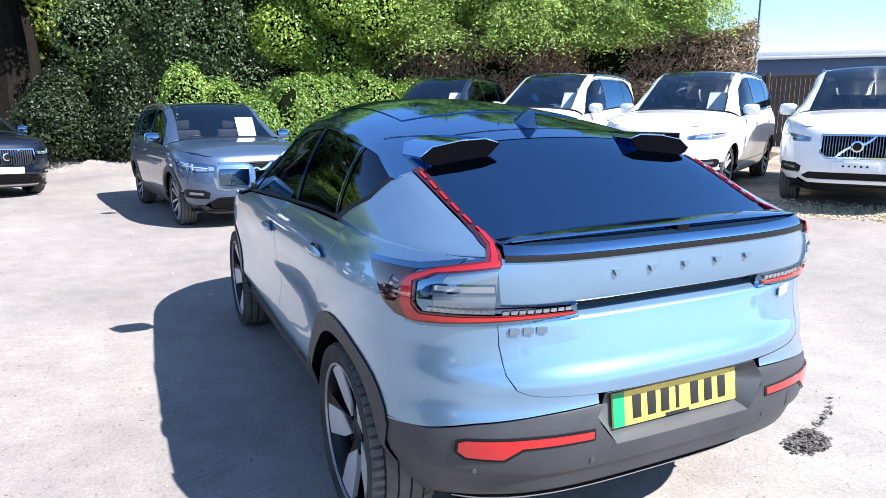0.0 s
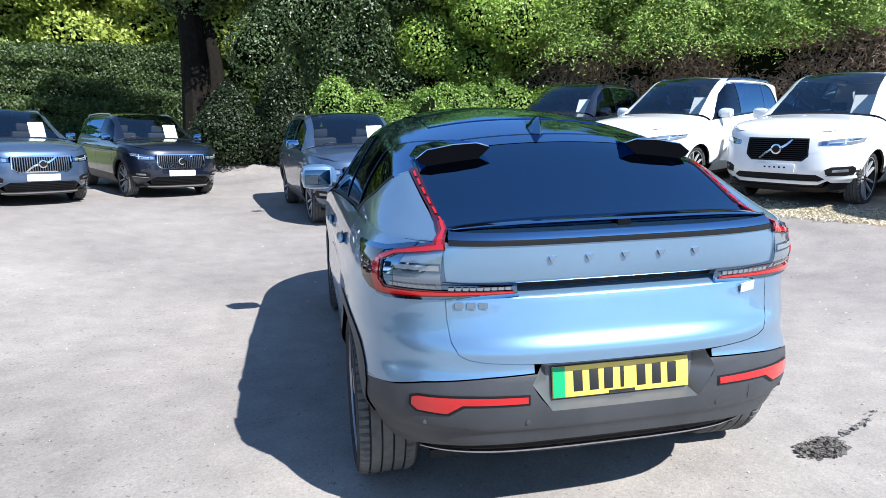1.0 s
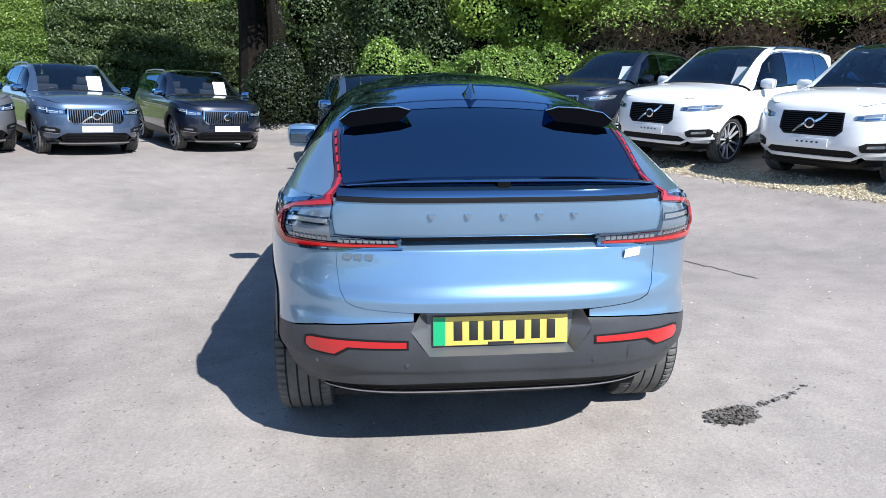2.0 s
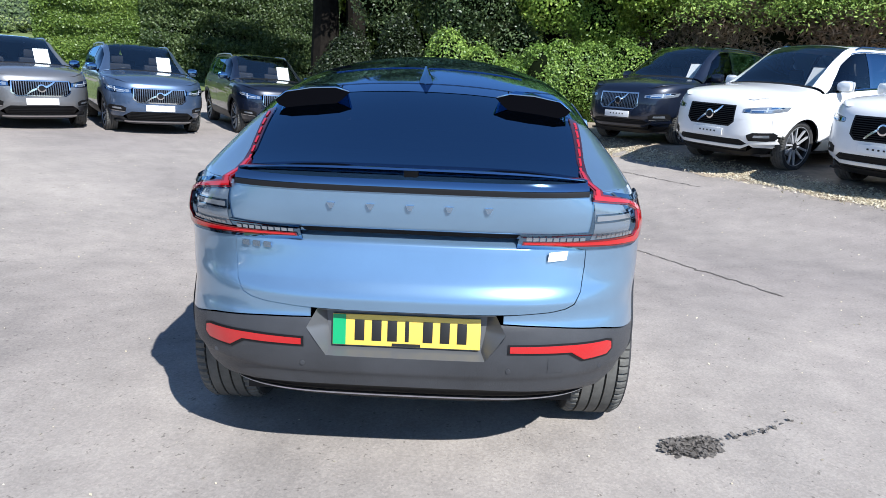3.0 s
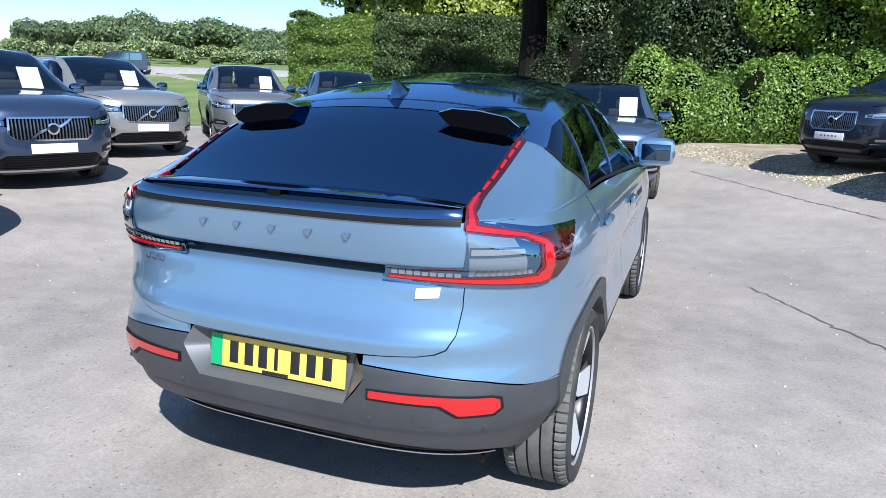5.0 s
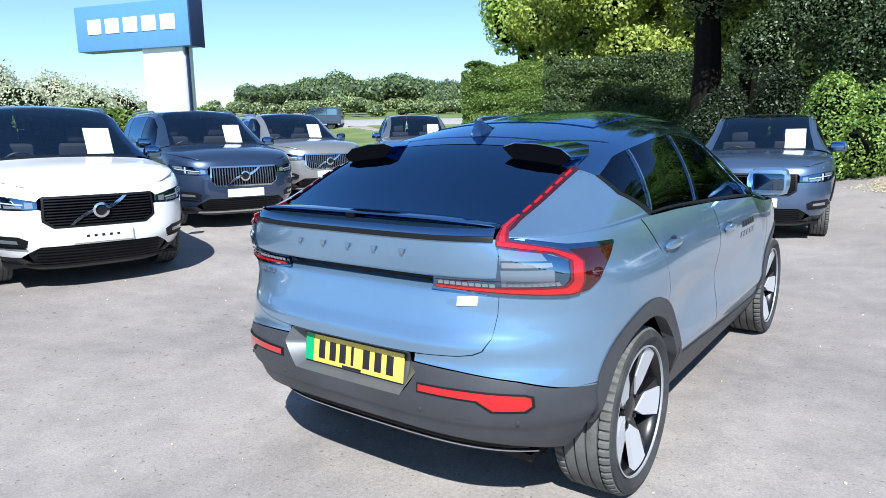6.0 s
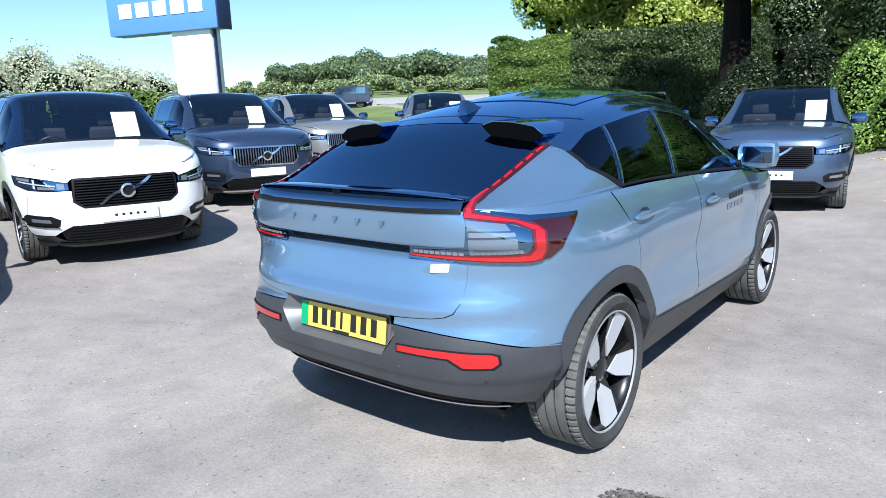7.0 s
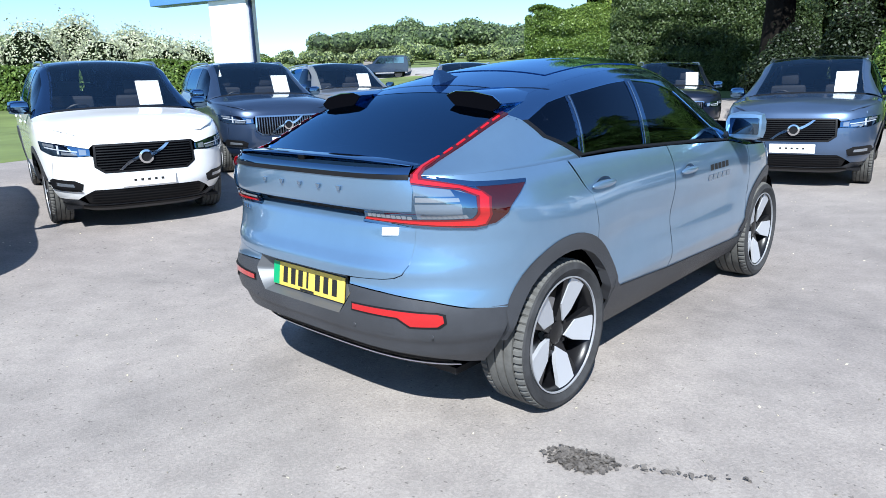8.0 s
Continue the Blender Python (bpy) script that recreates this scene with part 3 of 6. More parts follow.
            ring = [S(y, z) for y, z in outer + inner]
            sheet("wheel_arch_trim", [ring], low, PLASTIC, car, "dark grey plastic arch trim", step=(0.05, 0.04), lift=0.006, skirt=0.05, mirror=mir)
        sheet("sill", [[S(-0.93, 0.52), S(-0.87, 0.465), S(-0.27, 0.42), S(0.90, 0.37), S(0.95, 0.44), S(0.96, 0.25), S(-0.97, 0.25)]], low, PLASTIC, car, "dark grey plastic sill", step=(0.08, 0.04), lift=0.008, mirror=mir)
        # cabin panels
        sheet("pillar_panel", [[(0.0, -1.99), (0.55, -1.985), (0.80, -1.975), (0.93, -1.945), (0.975, -1.86), (0.985, -1.45), (0.985, -1.415), (0.80, -1.38), (0.47, -1.335), (0.06, -1.125), (0.0, -1.125)]], up, PB, car, step=(0.08, 0.04), mirror=mir)
        sheet("window_seal", [[(-0.02, -1.13), (-0.02, 0.60), (0.05, 0.60), (0.05, -1.105), (0.47, -1.318), (0.80, -1.36), (0.82, -1.385), (0.46, -1.345)]], up, TRIM, car, step=(0.1, 0.05), lift=0.003, mirror=mir)
        sheet("rear_quarter_glass", [[(0.06, -1.115), (0.47, -1.315), (0.80, -1.355), (0.90, -1.16), (0.90, -1.015), (0.08, -1.13)]], up, SIDE_GLASS, car, step=(0.1, 0.06), lift=-0.004, skirt=0, mirror=mir)
        sheet("rear_door_glass", [[(0.05, -1.085), (0.90, -0.975), (0.90, -0.385), (0.05, -0.515)]], up, SIDE_GLASS, car, step=(0.1, 0.06), lift=-0.004, skirt=0, mirror=mir)
        sheet("front_door_glass", [[(0.05, -0.445), (0.90, -0.31), (0.86, -0.05), (0.76, 0.14), (0.48, 0.33), (0.19, 0.47), (0.05, 0.50)]], up, TINT, car, step=(0.1, 0.06), lift=-0.004, skirt=0, mirror=mir)
        sheet("centre_pillar", [[(0.05, -0.515), (0.92, -0.385), (0.92, -0.31), (0.05, -0.445)]], up, GLOSS_BLACK, car, step=(0.1, 0.05), mirror=mir)
        sheet("pillar_strip", [[(0.05, -1.122), (0.90, -1.015), (0.90, -0.975), (0.05, -1.085)]], up, GLOSS_BLACK, car, step=(0.1, 0.05), mirror=mir)
        sheet("pillar_edge", [[(0.06, -1.102), (0.88, -0.998), (0.88, -0.991), (0.06, -1.095)]], up, CHROME, car, step=(0.1, 0.05), lift=0.003, skirt=0.004, mirror=mir)
        sheet("pillar_edge", [[(0.06, -0.498), (0.88, -0.368), (0.88, -0.361), (0.06, -0.491)]], up, CHROME, car, step=(0.1, 0.05), lift=0.003, skirt=0.004, mirror=mir)
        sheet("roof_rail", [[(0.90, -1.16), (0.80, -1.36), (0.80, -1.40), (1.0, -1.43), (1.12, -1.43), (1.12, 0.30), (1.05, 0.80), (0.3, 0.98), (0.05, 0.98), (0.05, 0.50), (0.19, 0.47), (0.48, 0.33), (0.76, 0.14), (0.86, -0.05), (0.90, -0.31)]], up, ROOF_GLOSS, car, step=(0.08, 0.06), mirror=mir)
        # lamps
        lamp = new("tail_lamp")
        lamp.parent = car
        frame_o = [T(0.619, 1.120), (0.765, 1.099), (0.882, 1.085), (1.021, 1.057), (1.065, 1.033), (1.030, 0.976), (0.961, 0.927), (0.893, 0.922), (0.510, 0.930), T(0.385, 0.936), T(0.390, 0.949),
                   (0.510, 0.953), (0.878, 0.957), (0.940, 0.984), (0.968, 1.040), (0.868, 1.066), T(0.619, 1.092)]
        sheet("lamp_outline", [frame_o], low, RED_DEEP, lamp, step=(0.02, 0.02), lift=0.012, mirror=mir)
        core = [T(0.619, 1.113), (0.765, 1.093), (0.882, 1.079), (1.008, 1.053), (1.044, 1.031), (1.012, 0.979), (0.952, 0.934), (0.893, 0.929), (0.510, 0.936), T(0.392, 0.940), T(0.394, 0.946),
                (0.510, 0.948), (0.884, 0.950), (0.952, 0.982), (0.986, 1.040), (0.870, 1.071), T(0.619, 1.098)]
        sheet("lamp_light_guide", [core], low, RED, lamp, "bright red light guide", step=(0.02, 0.02), lift=0.0155, skirt=0.004, mirror=mir)
        sheet("lamp_housing", [[T(0.616, 1.128), (0.765, 1.108), (0.882, 1.095), (1.030, 1.068), (1.078, 1.034), (1.040, 0.969), (0.966, 0.917), (0.893, 0.911), (0.510, 0.919), T(0.370, 0.927), T(0.380, 0.973), (0.510, 0.986), T(0.618, 0.988)]], low, GLOSS_BLACK, lamp, step=(0.02, 0.02), lift=0.005, mirror=mir)
        sheet("lamp_lens", [[T(0.624, 1.088), (0.860, 1.066), (0.935, 1.045), (0.915, 0.990), (0.865, 0.960), T(0.626, 0.956)]], low, SMOKE, lamp, "smoky clear lamp lens", step=(0.02, 0.02), lift=0.007, mirror=mir)
        sheet("lamp_shade", [[(0.800, 1.072), (0.935, 1.047), (0.915, 0.990), (0.865, 0.958), (0.815, 0.957), (0.845, 1.010)]], low, GLOSS_BLACK, lamp, step=(0.02, 0.02), lift=0.0085, skirt=0.003, mirror=mir)
        sheet("lamp_bar_edge", [[T(0.634, 1.049), (0.850, 1.044), (0.850, 1.017), T(0.634, 1.019)]], low, GLOSS_BLACK, lamp, step=(0.02, 0.02), lift=0.0095, skirt=0.003, mirror=mir)
        sheet("lamp_bar", [[T(0.638, 1.043), (0.840, 1.038), (0.840, 1.024), T(0.638, 1.026)]], low, LENS, lamp, step=(0.02, 0.02), lift=0.012, skirt=0.004, mirror=mir)
        for k in range(9):
            a0 = 0.535 + k * 0.036
            sheet("lamp_bead", [[(a0, 0.978), (a0 + 0.028, 0.979), (a0 + 0.028, 0.962), (a0, 0.961)]], low, LENS, lamp, step=(0.04, 0.04), lift=0.011, skirt=0.004, mirror=mir)
        for k in range(9):
            x0 = 0.40 + k * 0.0235
            sheet("lamp_bead", [[T(x0, 0.967), T(x0 + 0.018, 0.968), T(x0 + 0.018, 0.954), T(x0, 0.953)]], low, LENS, lamp, step=(0.04, 0.04), lift=0.010, skirt=0.004, mirror=mir)
        sheet("lamp_side", [[(0.990, 1.074), (1.327, 1.068), (1.275, 1.037), (1.126, 0.964), (1.028, 0.933), (0.961, 0.927), (1.030, 0.976), (1.065, 1.033)]], low, RED_DARK, lamp, step=(0.03, 0.03), lift=0.009, mirror=mir)
        sheet("lamp_top_edge", [[(0.740, 1.116), (0.990, 1.092), (1.335, 1.080), (1.327, 1.067), (0.990, 1.074), (0.765, 1.100)]], low, GLOSS_BLACK, lamp, step=(0.03, 0.03), lift=0.012, mirror=mir)
        sheet("lamp_strip", [[(0.93, -1.945), (0.985, -1.89), (1.042, -1.76), (1.058, -1.45), (1.058, -1.41), (0.99, -1.41), (0.99, -1.733), (0.965, -1.84), (0.90, -1.925)]], up, RED_DARK, lamp, step=(0.03, 0.04), lift=0.005, mirror=mir)
        for k in range(6):
            y0 = -1.86 + k * 0.072
            sheet("lamp_dash", [[(1.010, y0), (1.026, y0), (1.031, y0 + 0.048), (1.013, y0 + 0.048)]], up, RED, lamp, step=(0.03, 0.04), lift=0.009, skirt=0.004, mirror=mir)
        q = [(up(np.array([a]), np.array([b]))[0], up(np.array([c]), np.array([b]))[0]) for a, c, b in ((0.985, 1.036, -1.84), (0.93, 1.015, -1.915))]
        for pair in (((0.655, 1.119), (0.620, 1.121)), ((0.662, 1.098), (0.620, 1.098))):
            q.append(tuple(low(*[np.array([k]) for k in T(x, z)])[0] + np.array([0.0, -0.008, 0.003]) for x, z in pair))
        for bend, e0, e1, thick, m in (("lamp_bend", 0.0, 1.0, 0.009, RED_DEEP), ("lamp_bend_guide", 0.30, 0.72, 0.0125, RED)):
            out = np.array([0.0, -0.45, 0.80]) * thick
            bm = bmesh.new()
            rows = []
            for a, b in q:
                a, b = a + (b - a) * e0, a + (b - a) * e1
                rows.append([bm.verts.new(p * (side, 1, 1)) for p in (a - out, a + out, b + out, b - out)])
            for a, b in zip(rows, rows[1:]):
                for k in range(4):
                    bm.faces.new((a[k], a[(k + 1) % 4], b[(k + 1) % 4], b[k]))
            bm.faces.new(rows[0])
            bm.faces.new(rows[-1][::-1])
            part(bend, bm, m, lamp)
        sheet("fog_bezel", [[T(0.354, 0.600), T(0.55, 0.600), T(0.72, 0.593), T(0.746, 0.584), T(0.750, 0.548), T(0.728, 0.527), T(0.624, 0.526), T(0.572, 0.560), T(0.354, 0.565)]], low, TRIM, car, step=(0.03, 0.02), lift=0.003, mirror=mir)
        sheet("fog_lamp", [[T(0.362, 0.594), T(0.55, 0.593), T(0.72, 0.586), T(0.738, 0.578), T(0.741, 0.552), T(0.722, 0.536), T(0.630, 0.534), T(0.580, 0.567), T(0.362, 0.572)]], low, RED, car, "red rear fog lamp", step=(0.03, 0.02), lift=0.006, mirror=mir)
        mirror_pod(car, side * 0.89, 0.62, 1.145, side, PB, 1.04)
        for y, z in ((-1.05, 0.99), (-0.11, 0.945)):
            bm = bmesh.new()
            x = float(sh.half(y, z))
            m = Matrix.Translation((side * (x + 0.014), y, z + 0.004)) @ Matrix.Diagonal((0.017, 0.108, 0.019, 1))
            bmesh.ops.create_uvsphere(bm, u_segments=24, v_segments=12, radius=1, matrix=m)
            h = part("door_handle", bm, PB, car)
            bm = bmesh.new()
            lathe(bm, [(0.0005, -0.010), (0.030, -0.006), (0.044, 0.003)], 32)
            for v in bm.verts:
                v.co = Vector((side * (x + v.co.x), y + 0.01 + v.co.y * 1.75, z - 0.006 + v.co.z))
            part("handle_cup", bm, HANDLE_CUP, h, "handle recess painted dark for shade")
        wheel(car, (side * 0.793, RY, 0.345), side, "blade", 0.345)
        wheel(car, (side * 0.793, FY, 0.345), side, "blade", 0.345)
        # roof pods
        face = [(0.300, 1.412), (0.335, 1.378), (0.39, 1.338), (0.54, 1.327), (0.600, 1.348), (0.618, 1.368), (0.57, 1.404), (0.46, 1.424), (0.36, 1.429)]
        bm = bmesh.new()
        prism(bm, face, 0.30, lambda u, v, w, side=side: (side * (u + max(0.50 - u, 0) * 1.2 * w), -1.425 + w + 0.10 * (u - 0.45) ** 2, v + 0.02 * w))
        bmesh.ops.bevel(bm, geom=[e for e in bm.edges if all(v.co.y < -1.35 for v in e.verts)], offset=0.003, segments=2, affect="EDGES")
        part("roof_spoiler_pod", bm, ROOF_GLOSS, car)
        # Near-black plate paints the shade of a deep hollow on the pod's end.
        bm = bmesh.new()
        prism(bm, [((u - 0.468) * 0.985 + 0.468, (v - 1.365) * 0.96 + 1.363) for u, v in face], 0.004, lambda u, v, w, side=side: (side * u, -1.4285 + w + 0.10 * (u - 0.45) ** 2, v))
        part("pod_hollow_shade", bm, DARK, car)
    for pts in ([(-0.60, -1.195), (0.60, -1.195), (0.60, -1.188), (-0.60, -1.188)], [(0.60, -1.195), (0.95, -1.05), (0.95, -1.042), (0.60, -1.187)], [(-0.60, -1.195), (-0.95, -1.05), (-0.95, -1.042), (-0.60, -1.187)],
                [(0.56, -1.30), (0.567, -1.30), (0.567, -1.19), (0.56, -1.19)], [(-0.56, -1.30), (-0.567, -1.30), (-0.567, -1.19), (-0.56, -1.19)]):
        sheet("roof_seam", [pts], over, DARK, car, step=(0.06, 0.06), lift=0.0015, skirt=0)
    bump = [T(0.325, 0.668), T(0.5, 0.656), T(0.70, 0.631), T(0.80, 0.601)] + [S(-1.700, 0.592), S(-1.730, 0.53), S(-1.748, 0.47), S(-1.757, 0.40), S(-1.765, 0.335), T(0.74, 0.345), T(0.70, 0.362), T(0.60, 0.384), T(0.5, 0.398), T(0.25, 0.410)]
    hole = [T(0.345, 0.632), T(0.276, 0.536), T(-0.276, 0.536), T(-0.345, 0.632)]
    sheet("rear_bumper", [bump + [(-u, v) for u, v in bump[::-1]] + hole[::-1]], low, PLASTIC, car, "dark grey grained plastic bumper", step=(0.04, 0.02))
    lip = [T(0.25, 0.425), T(0.5, 0.412), T(0.70, 0.375), T(0.66, 0.27), T(0.3, 0.285)]
    sheet("diffuser", [lip + [(-u, v) for u, v in lip[::-1]]], low, TRIM, car, step=(0.05, 0.03), lift=-0.03)
    edge = [T(0.70, 0.305), T(0.5, 0.320), T(0.25, 0.330)]
    under = [T(0.70, 0.296), T(0.5, 0.310), T(0.25, 0.320)]
    sheet("diffuser_lip", [edge + [(-u, v) for u, v in edge[::-1]] + [(-u, v) for u, v in under] + under[::-1]], low, RIM_SILVER, car, step=(0.05, 0.03), lift=-0.016, skirt=0.01)
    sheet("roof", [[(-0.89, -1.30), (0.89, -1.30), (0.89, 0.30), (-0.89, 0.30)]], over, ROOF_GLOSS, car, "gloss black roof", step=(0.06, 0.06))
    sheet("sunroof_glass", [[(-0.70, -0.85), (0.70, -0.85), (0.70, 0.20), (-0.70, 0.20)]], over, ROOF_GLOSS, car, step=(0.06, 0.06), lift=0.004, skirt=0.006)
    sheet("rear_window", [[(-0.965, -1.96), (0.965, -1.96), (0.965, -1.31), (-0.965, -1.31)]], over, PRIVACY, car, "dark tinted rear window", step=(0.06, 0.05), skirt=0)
    sheet("windscreen", [[(-0.94, 0.31), (0.94, 0.31), (0.94, 1.14), (-0.94, 1.14)]], over, TINT, car, step=(0.06, 0.06), skirt=0)
    sheet("bonnet", [[(-1.8, 1.16), (1.8, 1.16), (1.8, 1.95), (-1.8, 1.95)]], over, PB, car, step=(0.08, 0.06))
    flip = lambda q: (2 * sh.a3 - q[0], q[1])  # noqa: E731
    sheet("front_bumper", [[S(1.86, 0.60), S(2.0, 0.66), S(1.95, 0.90), N(0.5, 0.95), N(-0.5, 0.95), flip(S(1.95, 0.90)), flip(S(2.0, 0.66)), flip(S(1.86, 0.60)), flip(S(1.80, 0.33)), N(-0.5, 0.3), N(0.5, 0.3), S(1.80, 0.33)]], sh.nose, PB, car, step=(0.06, 0.05), lift=0.002)
    bm = bmesh.new()
    box(bm, (1.2, 0.55, 0.02), (0, -1.64, 1.10))
    part("parcel_shelf", bm, CABIN, car)
    # spoiler blade over the black strip
    strip = [(0.606, 1.127), (0.606, 1.143), (0.3, 1.145), (0.0, 1.145)]
    seat = [(0.606, 1.108), (0.606, 1.1255), (0.3, 1.1255), (0.0, 1.1255)]
    sheet("tailgate_lip", [[T(x, z) for x, z in seat] + [T(-x, z) for x, z in seat[-2::-1]]], low, TRIM, car, step=(0.04, 0.02), lift=0.005)
    hollow = [(0.604, 1.141), (0.604, 1.165), (0.3, 1.190), (0.0, 1.190)]
    sheet("spoiler_hollow", [[T(x, z) for x, z in hollow] + [T(-x, z) for x, z in hollow[-2::-1]]], low, GLOSS_BLACK, car, step=(0.04, 0.02), lift=-0.002)
    sheet("tailgate_strip", [[T(x, z) for x, z in strip] + [T(-x, z) for x, z in strip[-2::-1]]], low, GLOSS_BLACK, car, step=(0.04, 0.02), lift=0.004)
    bm = bmesh.new()
    xs = np.linspace(-0.600, 0.600, 41)
    rings = []
    for x in xs:
        y = float(low(sh.ax(x, 1.12), 1.12)[1])
        e = 1 - abs(x / 0.600) ** 4
        sec = [(y - 0.022 * e, 1.187), (y - 0.019 * e, 1.194), (y + 0.02, 1.197), (y + 0.055, 1.196), (y + 0.055, 1.190), (y + 0.02, 1.188)]
        rings.append([bm.verts.new((x, yy + 0.02 * (1 - e), 1.150 + (zz - 1.150) * (0.25 + 0.75 * e))) for yy, zz in sec])
    for a, b in zip(rings, rings[1:]):
        for i in range(len(a)):
            j = (i + 1) % len(a)
            bm.faces.new((a[i], a[j], b[j], b[i]))
    bm.faces.new(rings[0])
    bm.faces.new(rings[-1][::-1])
    part("spoiler_blade", bm, GLOSS_BLACK, car)
    bm = bmesh.new()
    box(bm, (0.05, 0.05, 0.05), (0, -2.02, 1.170), 0.006)
    part("spoiler_bracket", bm, TRIM, car)
    # number plate in its recess
    edge = [(-0.31, 0.697), (0.31, 0.697), (0.345, 0.632), (0.276, 0.536), (-0.276, 0.536), (-0.345, 0.632)]
    inner = [(-0.285, 0.70), (0.285, 0.70), (0.278, 0.625), (0.264, 0.553), (-0.264, 0.553), (-0.278, 0.625)]
    bm = bmesh.new()
    fine = lambda q, n=10: [tuple(np.array(q[i]) + (np.array(q[(i + 1) % 6]) - np.array(q[i])) * k / n) for i in range(6) for k in range(n)]  # noqa: E731
    o_v = [bm.verts.new(low(sh.ax(x, z), z).tolist()) for x, z in fine(edge)]
    i_v = [bm.verts.new((x, -2.040 - 0.14 * (0.70 - z), z)) for x, z in fine(inner)]
    for i in range(len(o_v)):
        j = (i + 1) % len(o_v)
        bm.faces.new((o_v[i], o_v[j], i_v[j], i_v[i]))
    bm.faces.new(i_v)
    part("plate_recess", bm, RECESS, car, "satin grey plate recess")
    plate = new("number_plate")
    plate.parent = car
    plate.matrix_local = pose(0, -2.062, 0.616, 90 - 8, 0, 0)
    bm = bmesh.new()
    box(bm, (0.52, 0.111, 0.006), (0, 0, 0), 0.002)
    part("plate_sheet", bm, PLATE_YELLOW, plate)
    bm = bmesh.new()
    box(bm, (0.045, 0.107, 0.002), (-0.236, 0, 0.0035))
    part("plate_flash", bm, PLATE_GREEN, plate, "green flash on the plate")
    for k, x in enumerate((-0.165, -0.105, -0.050, 0.002, 0.075, 0.135, 0.195)):
        bm = bmesh.new()
        box(bm, (0.034 if k != 3 else 0.014, 0.074, 0.002), (x, 0, 0.0038), 0.0008)
        part("plate_bar", bm, INK, plate, "dark bar on the plate")
    bm = bmesh.new()
    box(bm, (0.10, 0.010, 0.002), (0, -0.049, 0.0038))
    part("plate_bar", bm, INK, plate)
    for x, z in ((-0.70, 0.49), (-0.36, 0.50), (0.36, 0.50), (0.70, 0.49)):
        bm = bmesh.new()
        lathe(bm, [(0.0005, -0.003), (0.008, -0.0025), (0.009, 0.0)], 16, "y")
        q = low(sh.ax(x, z), z)
        for v in bm.verts:
            v.co += Vector(q)
        part("parking_sensor", bm, PLASTIC, car)
    sheet("tow_cover", [[T(0.50, 0.545), T(0.555, 0.540), T(0.555, 0.490), T(0.50, 0.492)]], low, PLASTIC, car, step=(0.03, 0.03), lift=0.002, skirt=0.004)
    for k, (y0, z0, wd, m) in enumerate(((0.22, 0.905, 0.30, INK), (0.20, 0.845, 0.36, BADGE))):
        for q in range(5):
            ya = y0 + q * wd / 5
            sheet("door_decal", [[S(ya, z0), S(ya + wd / 5 * 0.78, z0), S(ya + wd / 5 * 0.78, z0 + 0.035), S(ya, z0 + 0.035)]], flank, m, car, "dark lettering bar on the door", step=(0.05, 0.05), lift=0.002, skirt=0)
    sheet("window_sticker", [[(0.52, -0.93), (0.60, -0.925), (0.60, -0.85), (0.52, -0.855)]], up, PAPER, car, "small white sticker in the window", step=(0.1, 0.1), lift=-0.008, skirt=0)
    # raised shapes in place of lettering
    for x in np.linspace(-0.265, 0.265, 5):
        bm = bmesh.new()
        tri = [(-0.014, 0.009), (0.014, 0.009), (0.006, -0.009), (-0.005, -0.009)]
        y = float(low(sh.ax(x, 1.058), 1.058)[1])
        prism(bm, tri, -0.008, lambda u, v, w, x=x, y=y: (x + u, y + w - 0.001, 1.058 + v))
        part("tailgate_badge_mark", bm, BADGE, car)
    for x in (-0.575, -0.535, -0.495):
        bm = bmesh.new()
        y = float(low(sh.ax(x, 0.90), 0.90)[1])
        prism(bm, [(-0.014, 0.010), (0.014, 0.010), (0.014, -0.010), (-0.014, -0.010)], -0.006, lambda u, v, w, x=x, y=y: (x + u, y + w - 0.002 - 0.4 * u, 0.90 + v - 0.3 * w))
        part("model_badge_mark", bm, BADGE, car)
    bm = bmesh.new()
    y = float(low(sh.ax(0.515, 0.90), 0.90)[1])
    prism(bm, [(-0.032, 0.014), (0.036, 0.018), (0.032, -0.014), (-0.036, -0.018)], -0.005, lambda u, v, w: (0.515 + u, y + w - 0.003 + 0.35 * u, 0.90 + v))
    part("silver_badge", bm, PLATE_WHITE, car)
    # fin
    bm = bmesh.new()
    base = [(0.0, -1.20), (0.034, -1.17), (0.036, -1.08), (0.0, -0.97), (-0.036, -1.08), (-0.034, -1.17)]
    lo = [bm.verts.new((x, y, float(sh.roof(y)) - 0.006)) for x, y in base]
    mid = [bm.verts.new((x * 0.45, -1.155 + (y + 1.155) * 0.72, float(sh.roof(-1.15)) + 0.035)) for x, y in base]
    top = [bm.verts.new((x * 0.14, -1.165 + (y + 1.155) * 0.30, float(sh.roof(-1.15)) + 0.066)) for x, y in base]
    for a, b in ((lo, mid), (mid, top)):
        for i in range(6):
            bm.faces.new((a[i], a[(i + 1) % 6], b[(i + 1) % 6], b[i]))
    bm.faces.new(top)
    part("antenna_fin", bm, GLOSS_BLACK, car)
    return car


